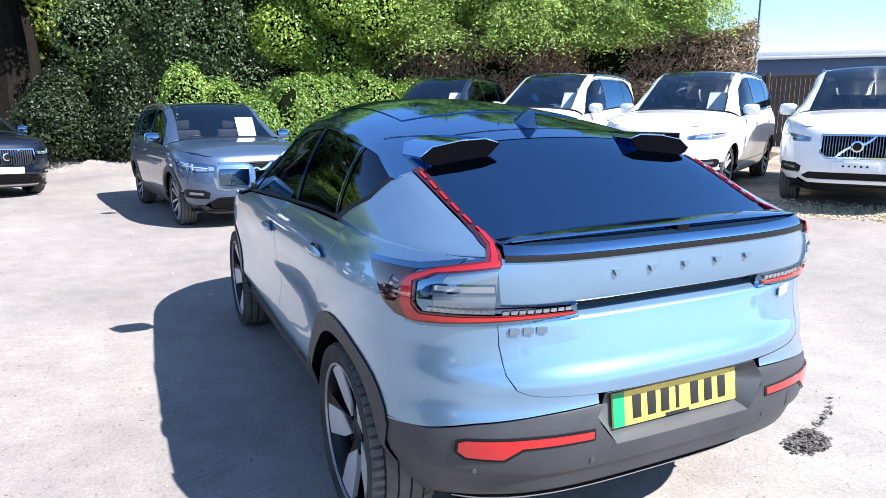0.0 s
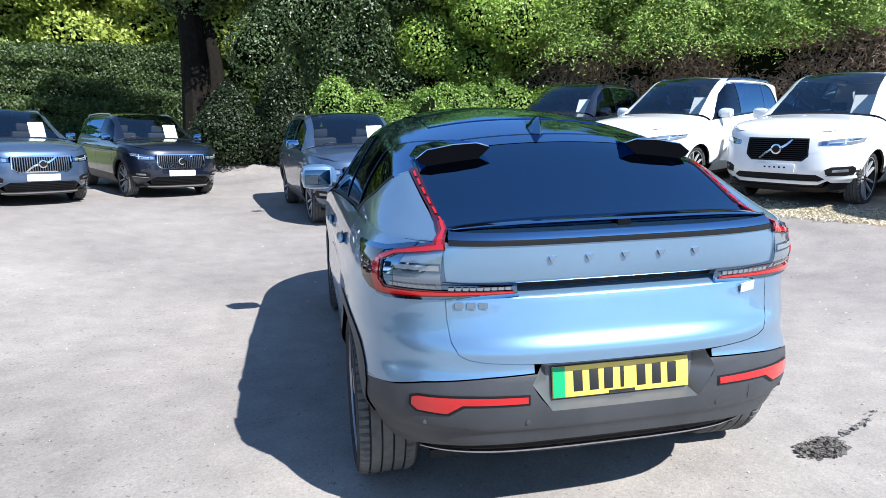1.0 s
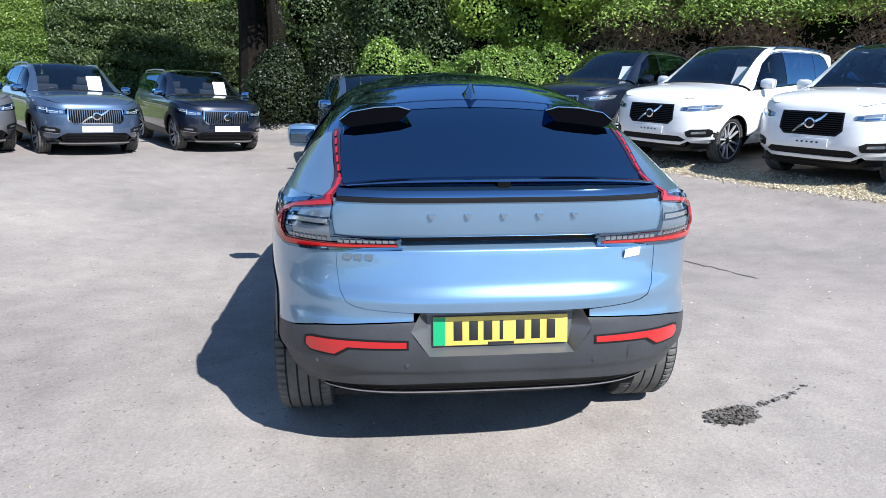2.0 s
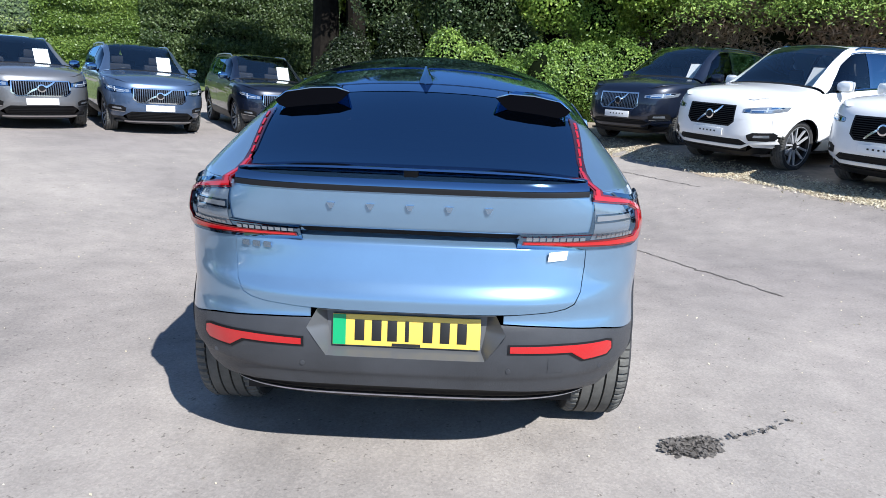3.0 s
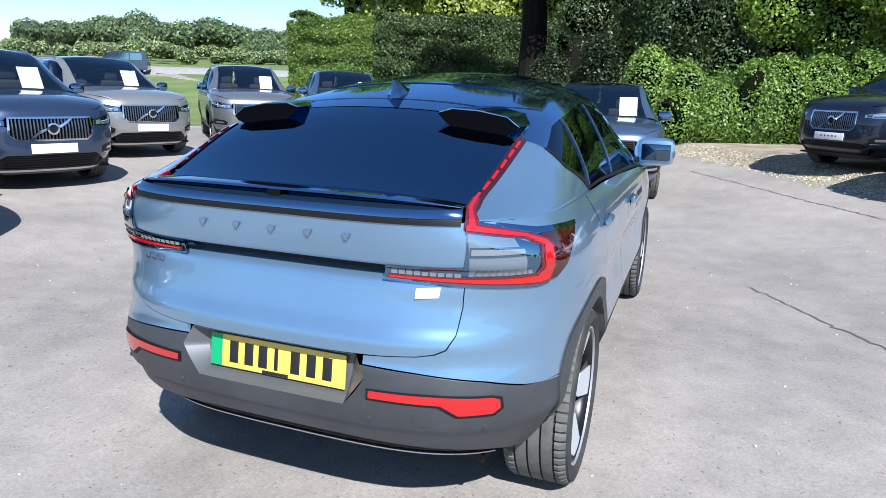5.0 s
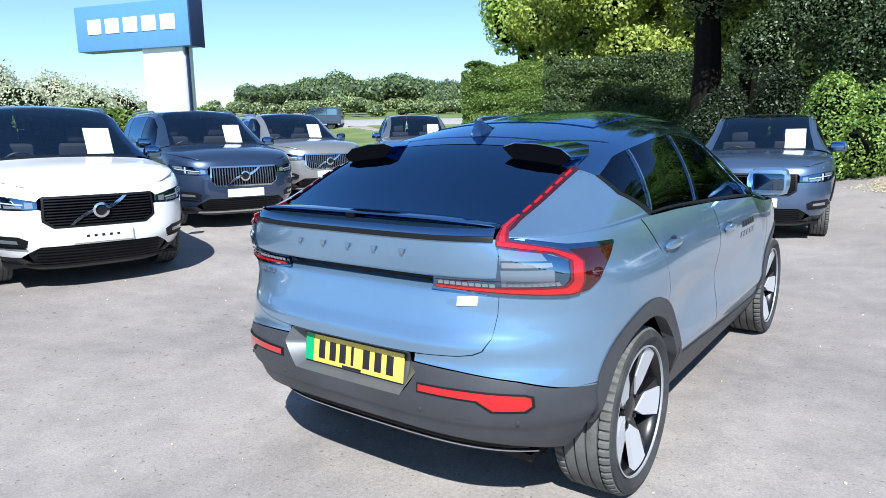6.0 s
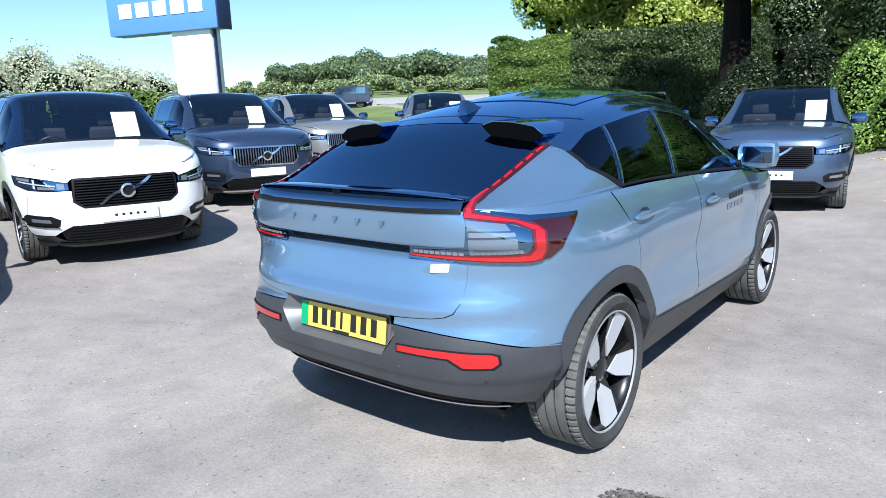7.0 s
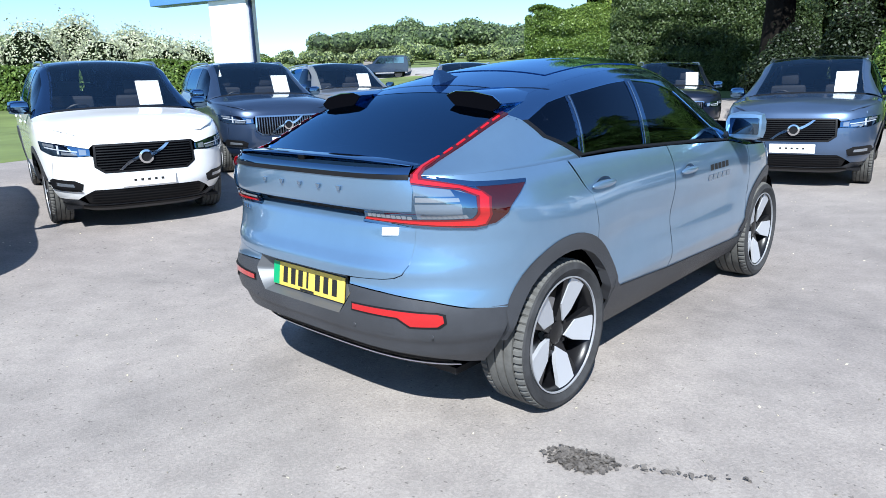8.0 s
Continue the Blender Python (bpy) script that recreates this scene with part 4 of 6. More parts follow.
# ---- the parked SUVs ----
def parked_suv(name, label, body, big=False, grille="slats", group="parked cars"):
    car = thing(name, label, "car", group)
    sx, sy, sz, wb = (1.03, 1.095, 1.075, 1.492) if big else (1.0, 1.0, 1.0, 1.351)
    kx = lambda *k: curve(*[(z * sz, x * sx) for z, x in k])  # noqa: E731
    ky = lambda *k: curve(*[(z * sz, y * sy) for z, y in k])  # noqa: E731
    rise = (lambda z: 0.09 * min(1, max(0, (z - 1.10) / 0.45))) if big else (lambda z: 0.0)  # noqa: E731
    kz = lambda *k: curve(*[(y * sy, z * sz + rise(z)) for y, z in k])  # noqa: E731
    kw = lambda *k: curve(*[(y * sy, x * sx) for y, x in k])  # noqa: E731
    sh = Shell(
        wide=kx((0.2, 0.78), (0.3, 0.85), (0.42, 0.90), (0.6, 0.925), (0.85, 0.932), (0.98, 0.92), (1.07, 0.89), (1.13, 0.855), (1.22, 0.83)),
        rear=ky((0.2, -1.95), (0.4, -2.15), (0.6, -2.2), (0.9, -2.16), (1.1, -2.1), (1.2, -2.08)),
        front=ky((0.16, 2.02), (0.25, 2.12), (0.36, 2.18), (0.5, 2.215), (0.70, 2.21), (0.85, 2.19), (0.94, 2.155), (1.0, 2.09), (1.05, 1.98), (1.09, 1.8), (1.2, 1.7)),
        p_rear=curve((0.2, 3.2), (1.3, 3.6)), p_front=curve((0.2, 3.2), (0.6 * sz, 3.8), (0.9 * sz, 3.6), (1.3, 3.2)), j1=-1.3 * sy, j2=0.95 * sy,
        belt=kz((-2.2, 1.20), (-1.2, 1.16), (0.0, 1.115), (0.9, 1.075), (1.2, 1.06), (1.7, 1.03), (2.0, 0.985), (2.1, 0.95)),
        cant_w=kw((-2.2, 0.60), (-1.0, 0.66), (0.0, 0.655), (0.4, 0.66), (0.8, 0.71), (1.05, 0.74), (1.4, 0.74), (2.1, 0.66)),
        cant_z=kz((-2.15, 1.53), (-1.4, 1.59), (-0.2, 1.62), (0.15, 1.595), (0.45, 1.455), (0.8, 1.25), (1.05, 1.125), (1.3, 1.10), (1.7, 1.07), (2.0, 1.015), (2.1, 0.965)),
        roof=kz((-2.15, 1.56), (-1.4, 1.63), (-0.3, 1.67), (0.1, 1.655), (0.35, 1.58), (0.75, 1.355), (1.06, 1.155), (1.2, 1.145), (1.6, 1.12), (1.85, 1.085), (2.0, 1.04), (2.1, 0.985), (2.16, 0.95)))
    T, N, low, up = sh.at_tail, (lambda x, z: sh.at_nose(x * sx, z * sz)), sh.lower, sh.upper
    S = lambda y, z: sh.at_side(y * sy, z * sz)  # noqa: E731
    SW = lambda y, z: sh.at_side(y, z)  # noqa: E731
    flip = lambda q: (2 * sh.a3 - q[0], q[1])  # noqa: E731
    trim = body if big else PLASTIC
    lt, lb = ((0.838, 0.868, 0.885, 0.890), (0.800, 0.795, 0.805, 0.835)) if big else ((0.838, 0.872, 0.895, 0.900), (0.778, 0.770, 0.775, 0.815))
    G = lambda x, z: N(x * (0.82 if big else 0.98), z)  # noqa: E731
    U = lambda pts: [(v, y * sy) for v, y in pts]  # noqa: E731
    over = lambda c, y: up(np.where(c < 0, -1, 1) * (2 - np.abs(c)), y)  # noqa: E731
    wr = 0.375 if big else 0.357
    AR, AZ = wr + 0.066, wr
    p, faces = inner_tub(sh, car, -2.1 * sy, 2.1 * sy, 0.27, 1.04 * sz)
    faces = cut_arches(p, faces, (-wb, wb), 0.44)
    me = bpy.data.meshes.new("inner_body")
    me.from_pydata(p.tolist(), [], faces)
    link("inner_body", me, DARK, car)
    bm = bmesh.new()
    box(bm, (1.5, 3.9 * sy, 0.03), (0, 0, 0.24))
    part("underbody", bm, TRIM, car)
    for y in (-wb, wb):
        for s in (-1, 1):
            bm = bmesh.new()
            arch_liner(bm, y, AZ, AR + 0.006, s * 0.87 * sx, s * 0.57)
            part("wheel_arch_liner", bm, DARK, car)
    cabin(car, sx, sy, sz * 1.04, 0.2)
    arc_r = [SW(y, z) for y, z in arc(-wb, AZ, AR, 170, 10)]
    arc_f = [SW(y, z) for y, z in arc(wb, AZ, AR, 172, 20)]
    for side, mir in ((1, False), (-1, True)):
        sheet("rear_quarter", [[T(0.002, 1.16 * sz), T(0.002, 0.45 * sz), S(-1.9, 0.45)] + arc_r[:8] + [S(-1.17, 0.9), S(-1.22, 1.158), S(-1.6, 1.175)]], low, body, car, step=(0.06, 0.06), mirror=mir)
        sheet("rear_door", [arc_r[7:] + [S(-0.85, 0.42), S(-0.195, 0.40), S(-0.195, 1.121), S(-0.7, 1.14), S(-1.214, 1.158), S(-1.164, 0.9)]], low, body, car, step=(0.06, 0.06), mirror=mir)
        sheet("front_door", [[S(-0.187, 0.40), S(0.86, 0.40), S(0.90, 0.7), S(0.88, 1.075), S(0.3, 1.10), S(-0.187, 1.121)]], low, body, car, step=(0.06, 0.06), mirror=mir)
        sheet("front_wing", [[S(0.888, 1.075), S(0.908, 0.7), S(0.868, 0.40)] + arc_f + [S(1.88, 0.50), S(1.93, 0.70), S(1.93, 0.96), S(1.75, 1.01), S(1.3, 1.05)]], low, body, car, step=(0.05, 0.04), mirror=mir)
        for y0, arcs in ((-wb, (172, 8)), (wb, (172, 22))):
            ring = [SW(y, z) for y, z in arc(y0, AZ, AR + (0.012 if big else 0.035), *arcs, 18)] + [SW(y, z) for y, z in arc(y0, AZ, AR - 0.03, *arcs[::-1], 18)]
            sheet("wheel_arch_trim", [ring], low, trim, car, step=(0.06, 0.05), lift=0.010, skirt=0.03, mirror=mir)
        sheet("sill", [[S(-0.90, 0.44), S(0.88, 0.42), S(0.92, 0.27), S(-0.95, 0.27)]], low, trim, car, step=(0.1, 0.05), lift=0.008, mirror=mir)
        sheet("side_window", [U([(0.05, -1.75), (0.80, -1.60), (0.90, -1.45), (0.90, -1.20), (0.05, -1.16)])], up, PRIVACY, car, step=(0.15, 0.1), skirt=0, lift=-0.004, mirror=mir)
        sheet("side_window", [U([(0.05, -1.10), (0.90, -1.14), (0.90, -0.24), (0.05, -0.22)])], up, PRIVACY, car, step=(0.15, 0.1), skirt=0, lift=-0.004, mirror=mir)
        sheet("side_window", [U([(0.05, -0.14), (0.90, -0.14), (0.90, 0.22), (0.87, 0.46), (0.60, 0.71), (0.05, 0.97)])], up, TINT, car, step=(0.15, 0.1), skirt=0, lift=-0.004, mirror=mir)
        for post in ([(0.05, -1.16), (0.90, -1.20), (0.90, -1.14), (0.05, -1.10)], [(0.05, -0.22), (0.90, -0.24), (0.90, -0.14), (0.05, -0.14)]):
            sheet("side_pillar", [U(post)], up, GLOSS_BLACK, car, step=(0.15, 0.1), mirror=mir)
        sheet("window_seal", [U([(-0.02, -1.2), (0.05, -1.2), (0.05, 0.97), (-0.02, 0.975)])], up, GLOSS_BLACK, car, step=(0.15, 0.1), mirror=mir)
        if big:
            sheet("window_trim", [U([(0.905, -1.45), (0.935, -1.45), (0.935, 0.20), (0.905, 0.22)])], up, CHROME, car, step=(0.15, 0.1), lift=0.004, skirt=0.006, mirror=mir)
        sheet("cabin_side", [U([(-0.01, -2.1), (1.12, -2.1), (1.12, 0.12), (1.10, 0.40), (1.08, 0.99), (0.0, 0.99), (0.05, 0.97), (0.60, 0.71), (0.87, 0.46), (0.90, 0.22), (0.90, -1.45), (0.80, -1.60), (0.05, -1.75), (0.05, -1.2), (-0.01, -1.2)])], up, body, car, step=(0.12, 0.08), mirror=mir)
        bm = bmesh.new()
        tube(bm, [up(1.02, y * sy) + np.array([0, 0, h]) for y, h in ((-1.75, 0.0), (-1.6, 0.035), (-0.8, 0.04), (-0.1, 0.035), (0.05, 0.0))] if side > 0 else
             [(up(1.02, y * sy) + np.array([0, 0, h])) * (-1, 1, 1) for y, h in ((-1.75, 0.0), (-1.6, 0.035), (-0.8, 0.04), (-0.1, 0.035), (0.05, 0.0))], 0.016, 8)
        part("roof_bar", bm, SATIN if not big else GLOSS_BLACK, car)
        # head lamp
        lamp = new("head_lamp")
        lamp.parent = car
        o = [N(0.50, lb[0]), N(0.50, lt[0]), N(0.66, lt[1]), N(0.80, lt[2]), N(0.89, lt[3]), N(0.88, lb[3]), N(0.80, lb[2]), N(0.62, lb[1])]
        sheet("lamp_lens", [o], sh.nose, LENS if big else GLOSS_BLACK, lamp, step=(0.03, 0.03), lift=0.006, mirror=mir)
        mid = lambda x, f: N(x, float(np.interp(x, [0.5, 0.62, 0.8, 0.88], lb)) * (1 - f) + f * float(np.interp(x, [0.5, 0.66, 0.8, 0.89], lt)))  # noqa: E731
        for bar in ([mid(0.60, 0.44), mid(0.60, 0.56), mid(0.85, 0.58), mid(0.85, 0.46)], [mid(0.745, 0.16), mid(0.745, 0.45), mid(0.76, 0.45), mid(0.76, 0.16)], [mid(0.745, 0.57), mid(0.745, 0.88), mid(0.76, 0.88), mid(0.76, 0.57)]):
            sheet("lamp_bar", [bar], sh.nose, WHITE_LAMP, lamp, step=(0.04, 0.03), lift=0.010, skirt=0.004, mirror=mir)
        for cup in ([mid(0.53, 0.15), mid(0.53, 0.80), mid(0.59, 0.80), mid(0.59, 0.15)], [mid(0.61, 0.12), mid(0.61, 0.36), mid(0.73, 0.36), mid(0.73, 0.12)], [mid(0.78, 0.66), mid(0.78, 0.90), mid(0.86, 0.88), mid(0.86, 0.66)]):
            sheet("lamp_reflector", [cup], sh.nose, GLOSS_BLACK if big else LENS, lamp, step=(0.04, 0.03), lift=0.009, skirt=0.003, mirror=mir)
        if big:
            sheet("lamp_surround", [[N(0.395, 0.70), N(0.385, 0.885), N(0.508, 0.872), N(0.508, 0.70)]], sh.nose, body, car, step=(0.04, 0.04), lift=0.0015, mirror=mir)
        fogo = [N(0.60, 0.44), N(0.59, 0.50), N(0.66, 0.535), N(0.83, 0.545), N(0.85, 0.52), N(0.84, 0.455), N(0.78, 0.425), N(0.64, 0.425)]
        sheet("fog_recess", [fogo], sh.nose, TRIM, car, step=(0.04, 0.04), lift=0.004, mirror=mir)
        sheet("fog_lamp", [[N(0.66, 0.47), N(0.67, 0.50), N(0.80, 0.51), N(0.80, 0.475)]], sh.nose, LENS, car, step=(0.04, 0.04), lift=0.007, mirror=mir)
        sheet("fog_trim", [[N(0.60, 0.424), N(0.62, 0.436), N(0.83, 0.450), N(0.83, 0.438)]], sh.nose, (CHROME if big else SATIN) if grille == "slats" else TRIM, car, step=(0.04, 0.04), lift=0.012, skirt=0.008, mirror=mir)
        mirror_pod(car, side * 0.89 * sx, 0.66 * sy, 1.17 * sz, side, body if big else GLOSS_BLACK, 1.05 if big else 0.88)
        for y in (-1.02, -0.06):
            bm = bmesh.new()
            box(bm, (0.022, 0.20, 0.028), (side * (float(sh.half(y * sy, 0.98 * sz)) + 0.026), y * sy, 0.975 * sz), 0.010)
            part("door_handle", bm, body, car)
        st = "silver"
        wheel(car, (side * 0.768 * sx, -wb, wr), side, st, wr, 0.220)
        wheel(car, (side * 0.768 * sx, wb, wr), side, st, wr, 0.220)
    sheet("roof", [U([(-0.89, -2.1), (0.89, -2.1), (0.89, 0.10), (-0.89, 0.10)])], over, body if name != "two_tone_suv" else GLOSS_BLACK, car, step=(0.08, 0.1))
    if big:
        sheet("sunroof", [U([(-0.75, -1.0), (0.75, -1.0), (0.75, 0.02), (-0.75, 0.02)])], over, GLOSS_BLACK, car, step=(0.08, 0.1), lift=0.004, skirt=0.006)
    sheet("windscreen", [U([(-0.95, 0.10), (0.95, 0.10), (0.95, 1.0), (-0.95, 1.0)])], over, SCREEN, car, step=(0.06, 0.06), skirt=0).visible_shadow = False
    sheet("scuttle", [U([(-0.95, 1.0), (0.95, 1.0), (0.95, 1.06), (-0.95, 1.06)])], over, TRIM, car, step=(0.08, 0.06))
    sheet("bonnet", [U([(-1.985, 1.065), (1.985, 1.065), (1.985, 2.02), (1.5, 2.07), (0.8, 2.10), (-0.8, 2.10), (-1.5, 2.07), (-1.985, 2.02)])], over, body, car, step=(0.08, 0.05))
    ledge = [S(1.25, 1.0), S(1.7, 0.95), S(1.9, 0.90), N(0.6, 0.92)]
    crest = [N(0.6, 1.015), S(1.9, 1.02), S(1.7, 1.045), S(1.25, 1.066)]
    sheet("slam_panel", [ledge + [flip(q) for q in ledge[::-1]] + [flip(q) for q in crest[::-1]] + crest], sh.nose, body, car, step=(0.05, 0.03), lift=-0.004)
    sheet("rear_window", [[T(-0.6, 1.19), T(0.6, 1.19), T(0.6, 1.18), T(-0.6, 1.18)]], low, PRIVACY, car, step=(0.1, 0.1))
    # nose
    sheet("front_bumper", [[S(1.79, 0.355), S(1.79, 0.46), S(1.885, 0.50), S(1.936, 0.70), S(1.936, lb[2] + 0.002), N(0.79, lb[2] - 0.004), N(0.62, lb[1] - 0.006), N(0.505, lb[0] - 0.008), G(0.49, 0.765), G(0.49, 0.66), G(0.40, 0.595), G(-0.40, 0.595), G(-0.49, 0.66), G(-0.49, 0.765), N(-0.505, lb[0] - 0.008), N(-0.62, lb[1] - 0.006), N(-0.79, lb[2] - 0.004), flip(S(1.936, lb[2] + 0.002)), flip(S(1.936, 0.70)), flip(S(1.885, 0.50)), flip(S(1.79, 0.46)), flip(S(1.79, 0.355)),
                            N(-0.80, 0.33), N(-0.64, 0.335), N(-0.50, 0.435), N(0.50, 0.435), N(0.64, 0.335), N(0.80, 0.33)]], sh.nose, body, car, step=(0.04, 0.03), lift=0.001)
    sheet("nose_panel", [[S(1.936, lt[2] - 0.001), N(0.79, lt[2] + 0.002), N(0.66, lt[1] + 0.004), N(0.505, lt[0] + 0.006), G(0.49, 0.870), G(0.47, 0.882), G(-0.47, 0.882), G(-0.49, 0.870), N(-0.505, lt[0] + 0.006), N(-0.66, lt[1] + 0.004), N(-0.79, lt[2] + 0.002), flip(S(1.936, lt[2] - 0.001)), flip(S(1.936, 0.985)), N(-0.5, 1.02), N(0.5, 1.02), S(1.936, 0.985)]], sh.nose, body, car, step=(0.04, 0.03), lift=0.001)
    sheet("lower_intake", [[N(0.60, 0.37), N(0.50, 0.43), N(-0.50, 0.43), N(-0.60, 0.37), N(-0.55, 0.27), N(0.55, 0.27)]], sh.nose, TRIM, car, step=(0.05, 0.04), lift=-0.012)
    for z in (0.295, 0.325, 0.355, 0.385, 0.41):
        sheet("intake_slat", [[N(0.53, z), N(0.53, z + 0.010), N(-0.53, z + 0.010), N(-0.53, z)]], sh.nose, TRIM, car, step=(0.05, 0.04), lift=0.0)
    sheet("lower_bumper", [[S(1.79, 0.349), N(0.80, 0.324), N(0.65, 0.328), N(0.55, 0.265), N(-0.55, 0.265), N(-0.65, 0.328), N(-0.80, 0.324), flip(S(1.79, 0.349)), flip(S(1.80, 0.25)), N(-0.5, 0.20), N(0.5, 0.20), S(1.80, 0.25)]], sh.nose, TRIM if big else PLASTIC, car, step=(0.05, 0.03), lift=0.002)
    if big:
        top = [N(0.84, 0.430), N(0.64, 0.408), N(0.52, 0.348), N(-0.52, 0.348), N(-0.64, 0.408), N(-0.84, 0.430)]
        low_edge = [N(-0.84, 0.396), N(-0.62, 0.374), N(-0.50, 0.312), N(0.50, 0.312), N(0.62, 0.374), N(0.84, 0.396)]
        sheet("bumper_strip", [top + low_edge], sh.nose, body, car, step=(0.05, 0.02), lift=0.016, skirt=0.02)
    if not big:
        sheet("skid_strip", [[N(0.60, 0.262), N(0.60, 0.238), N(-0.60, 0.238), N(-0.60, 0.262)]], sh.nose, SATIN if grille == "slats" else TRIM, car, step=(0.05, 0.03), lift=0.012)
    sheet("grille_back", [[G(0.40, 0.60), G(0.485, 0.665), G(0.475, 0.88), G(-0.475, 0.88), G(-0.485, 0.665), G(-0.40, 0.60)]], sh.nose, DARK, car, step=(0.05, 0.04), lift=-0.02)
    gl = new("grille")
    gl.parent = car
    gm = CHROME if grille == "slats" else TRIM
    sheet("grille_frame", [[G(0.40, 0.598), G(0.40, 0.618), G(-0.40, 0.618), G(-0.40, 0.598)], [G(0.47, 0.862), G(0.465, 0.882), G(-0.465, 0.882), G(-0.47, 0.862)],
                           [G(0.488, 0.665), G(0.475, 0.88), G(0.455, 0.88), G(0.466, 0.675)], [G(-0.488, 0.665), G(-0.475, 0.88), G(-0.455, 0.88), G(-0.466, 0.675)],
                           [G(0.40, 0.598), G(0.488, 0.665), G(0.466, 0.675), G(0.395, 0.618)], [G(-0.40, 0.598), G(-0.488, 0.665), G(-0.466, 0.675), G(-0.395, 0.618)]], sh.nose, gm, gl, step=(0.05, 0.04), lift=0.004)
    if grille == "slats":
        for x in np.linspace(-0.43, 0.43, 23):
            z0 = 0.612 + max(0, abs(x) - 0.39) * 0.8
            sheet("grille_slat", [[G(x - 0.006, z0), G(x + 0.006, z0), G(x + 0.006, 0.866), G(x - 0.006, 0.866)]], sh.nose, SLAT, gl, step=(0.1, 0.1), lift=-0.006, skirt=0.014)
    else:
        for z in np.arange(0.632, 0.86, 0.026):
            x0 = 0.40 + min(0.06, max(0, z - 0.61))
            sheet("grille_slat", [[G(-x0, z), G(x0, z), G(x0, z + 0.010), G(-x0, z + 0.010)]], sh.nose, gm, gl, step=(0.05, 0.1), lift=-0.004, skirt=0.012)
    sheet("grille_bar", [[G(-0.24, 0.862), G(-0.205, 0.862), G(0.27, 0.622), G(0.235, 0.622)]], sh.nose, CHROME, gl, step=(0.05, 0.04), lift=0.008)
    bm = bmesh.new()
    yb = float(sh.front(0.742 * sz))
    lathe(bm, [(0.064, 0.0), (0.070, 0.012), (0.050, 0.016), (0.046, 0.0)], 28, "y")
    for v in bm.verts:
        v.co += Vector((0.0, yb + 0.012, 0.742 * sz))
    part("grille_ring", bm, CHROME, gl)
    bm = bmesh.new()
    lathe(bm, [(0.047, 0.004), (0.0005, 0.006)], 24, "y")
    for v in bm.verts:
        v.co += Vector((0.0, yb + 0.010, 0.742 * sz))
    part("grille_ring_face", bm, TRIM, gl)
    plate = new("number_plate")
    plate.parent = car
    plate.location = (0, float(sh.front(0.51 * sz)) + 0.012, 0.51 * sz)
    bm = bmesh.new()
    box(bm, (0.52, 0.012, 0.112), (0, 0, 0), 0.003)
    part("plate_sheet", bm, PLATE_WHITE, plate, "blank white front plate")
    if big or grille != "slats":
        for x in np.linspace(-0.13, 0.13, 5):
            bm = bmesh.new()
            box(bm, (0.026, 0.004, 0.022), (x, 0.007, 0.004))
            part("plate_bar", bm, INK, plate)
    # price sheet behind the screen
    lean = Vector((0, -0.50, 0.87))
    bm = bmesh.new()
    c = Vector((-0.42 * sx, 0.60 * sy, 1.155 * sz))
    prism(bm, [(-0.14, 0.0), (0.13, 0.0), (0.13, 0.32), (-0.14, 0.32)], 0.002, lambda u, v, w: c + Vector((u, w, 0)) + lean * v)
    part("price_sheet", bm, PAPER, car, "white price sheet in the windscreen")
    return car


# ---- ground ----
VERGE = np.array([(-2.0, 14.4), (0.4, 12.8), (1.1, 11.8), (2.45, 9.45), (3.35, 7.55), (4.4, 5.3), (5.05, 3.9), (5.65, 2.95), (6.4, 2.0), (7.1, 1.0), (8.6, -1.1), (14, -8.9)])


def beyond_verge(x, y):
    """Signed distance to the verge's edge, positive on the verge."""
    best, sign = np.full(np.shape(x), 1e9), np.ones(np.shape(x))
    for a, b in zip(VERGE, VERGE[1:]):
        d = b - a
        t = np.clip(((x - a[0]) * d[0] + (y - a[1]) * d[1]) / (d @ d), 0, 1)
        px, py = x - a[0] - t * d[0], y - a[1] - t * d[1]
        r = np.hypot(px, py)
        s = np.sign(d[0] * py - d[1] * px)
        sign = np.where(r < best, s, sign)
        best = np.minimum(best, r)
    return best * sign


def smooth(t):
    t = np.clip(t, 0, 1)
    return t * t * (3 - 2 * t)


def terrain(x, y):
    """Height of the ground: level by the blue car, rising slowly to the sides and up on to the verge."""
    x, y = np.asarray(x, float), np.asarray(y, float)
    d = np.hypot(x - 1, y + 4)
    west = smooth((-x - 0.45 * (y + 4) + 6) / 14)
    z = 0.27 * smooth((-x - 1.5) / 8) + 0.05 * np.clip(d - 30, 0, 170) * west
    v = beyond_verge(x, y)
    return z + 0.15 * smooth((v + 2.5) / 2.5) + (0.10 + 0.03 * np.clip(y - 5, 0, 4)) * smooth(v / 0.9)


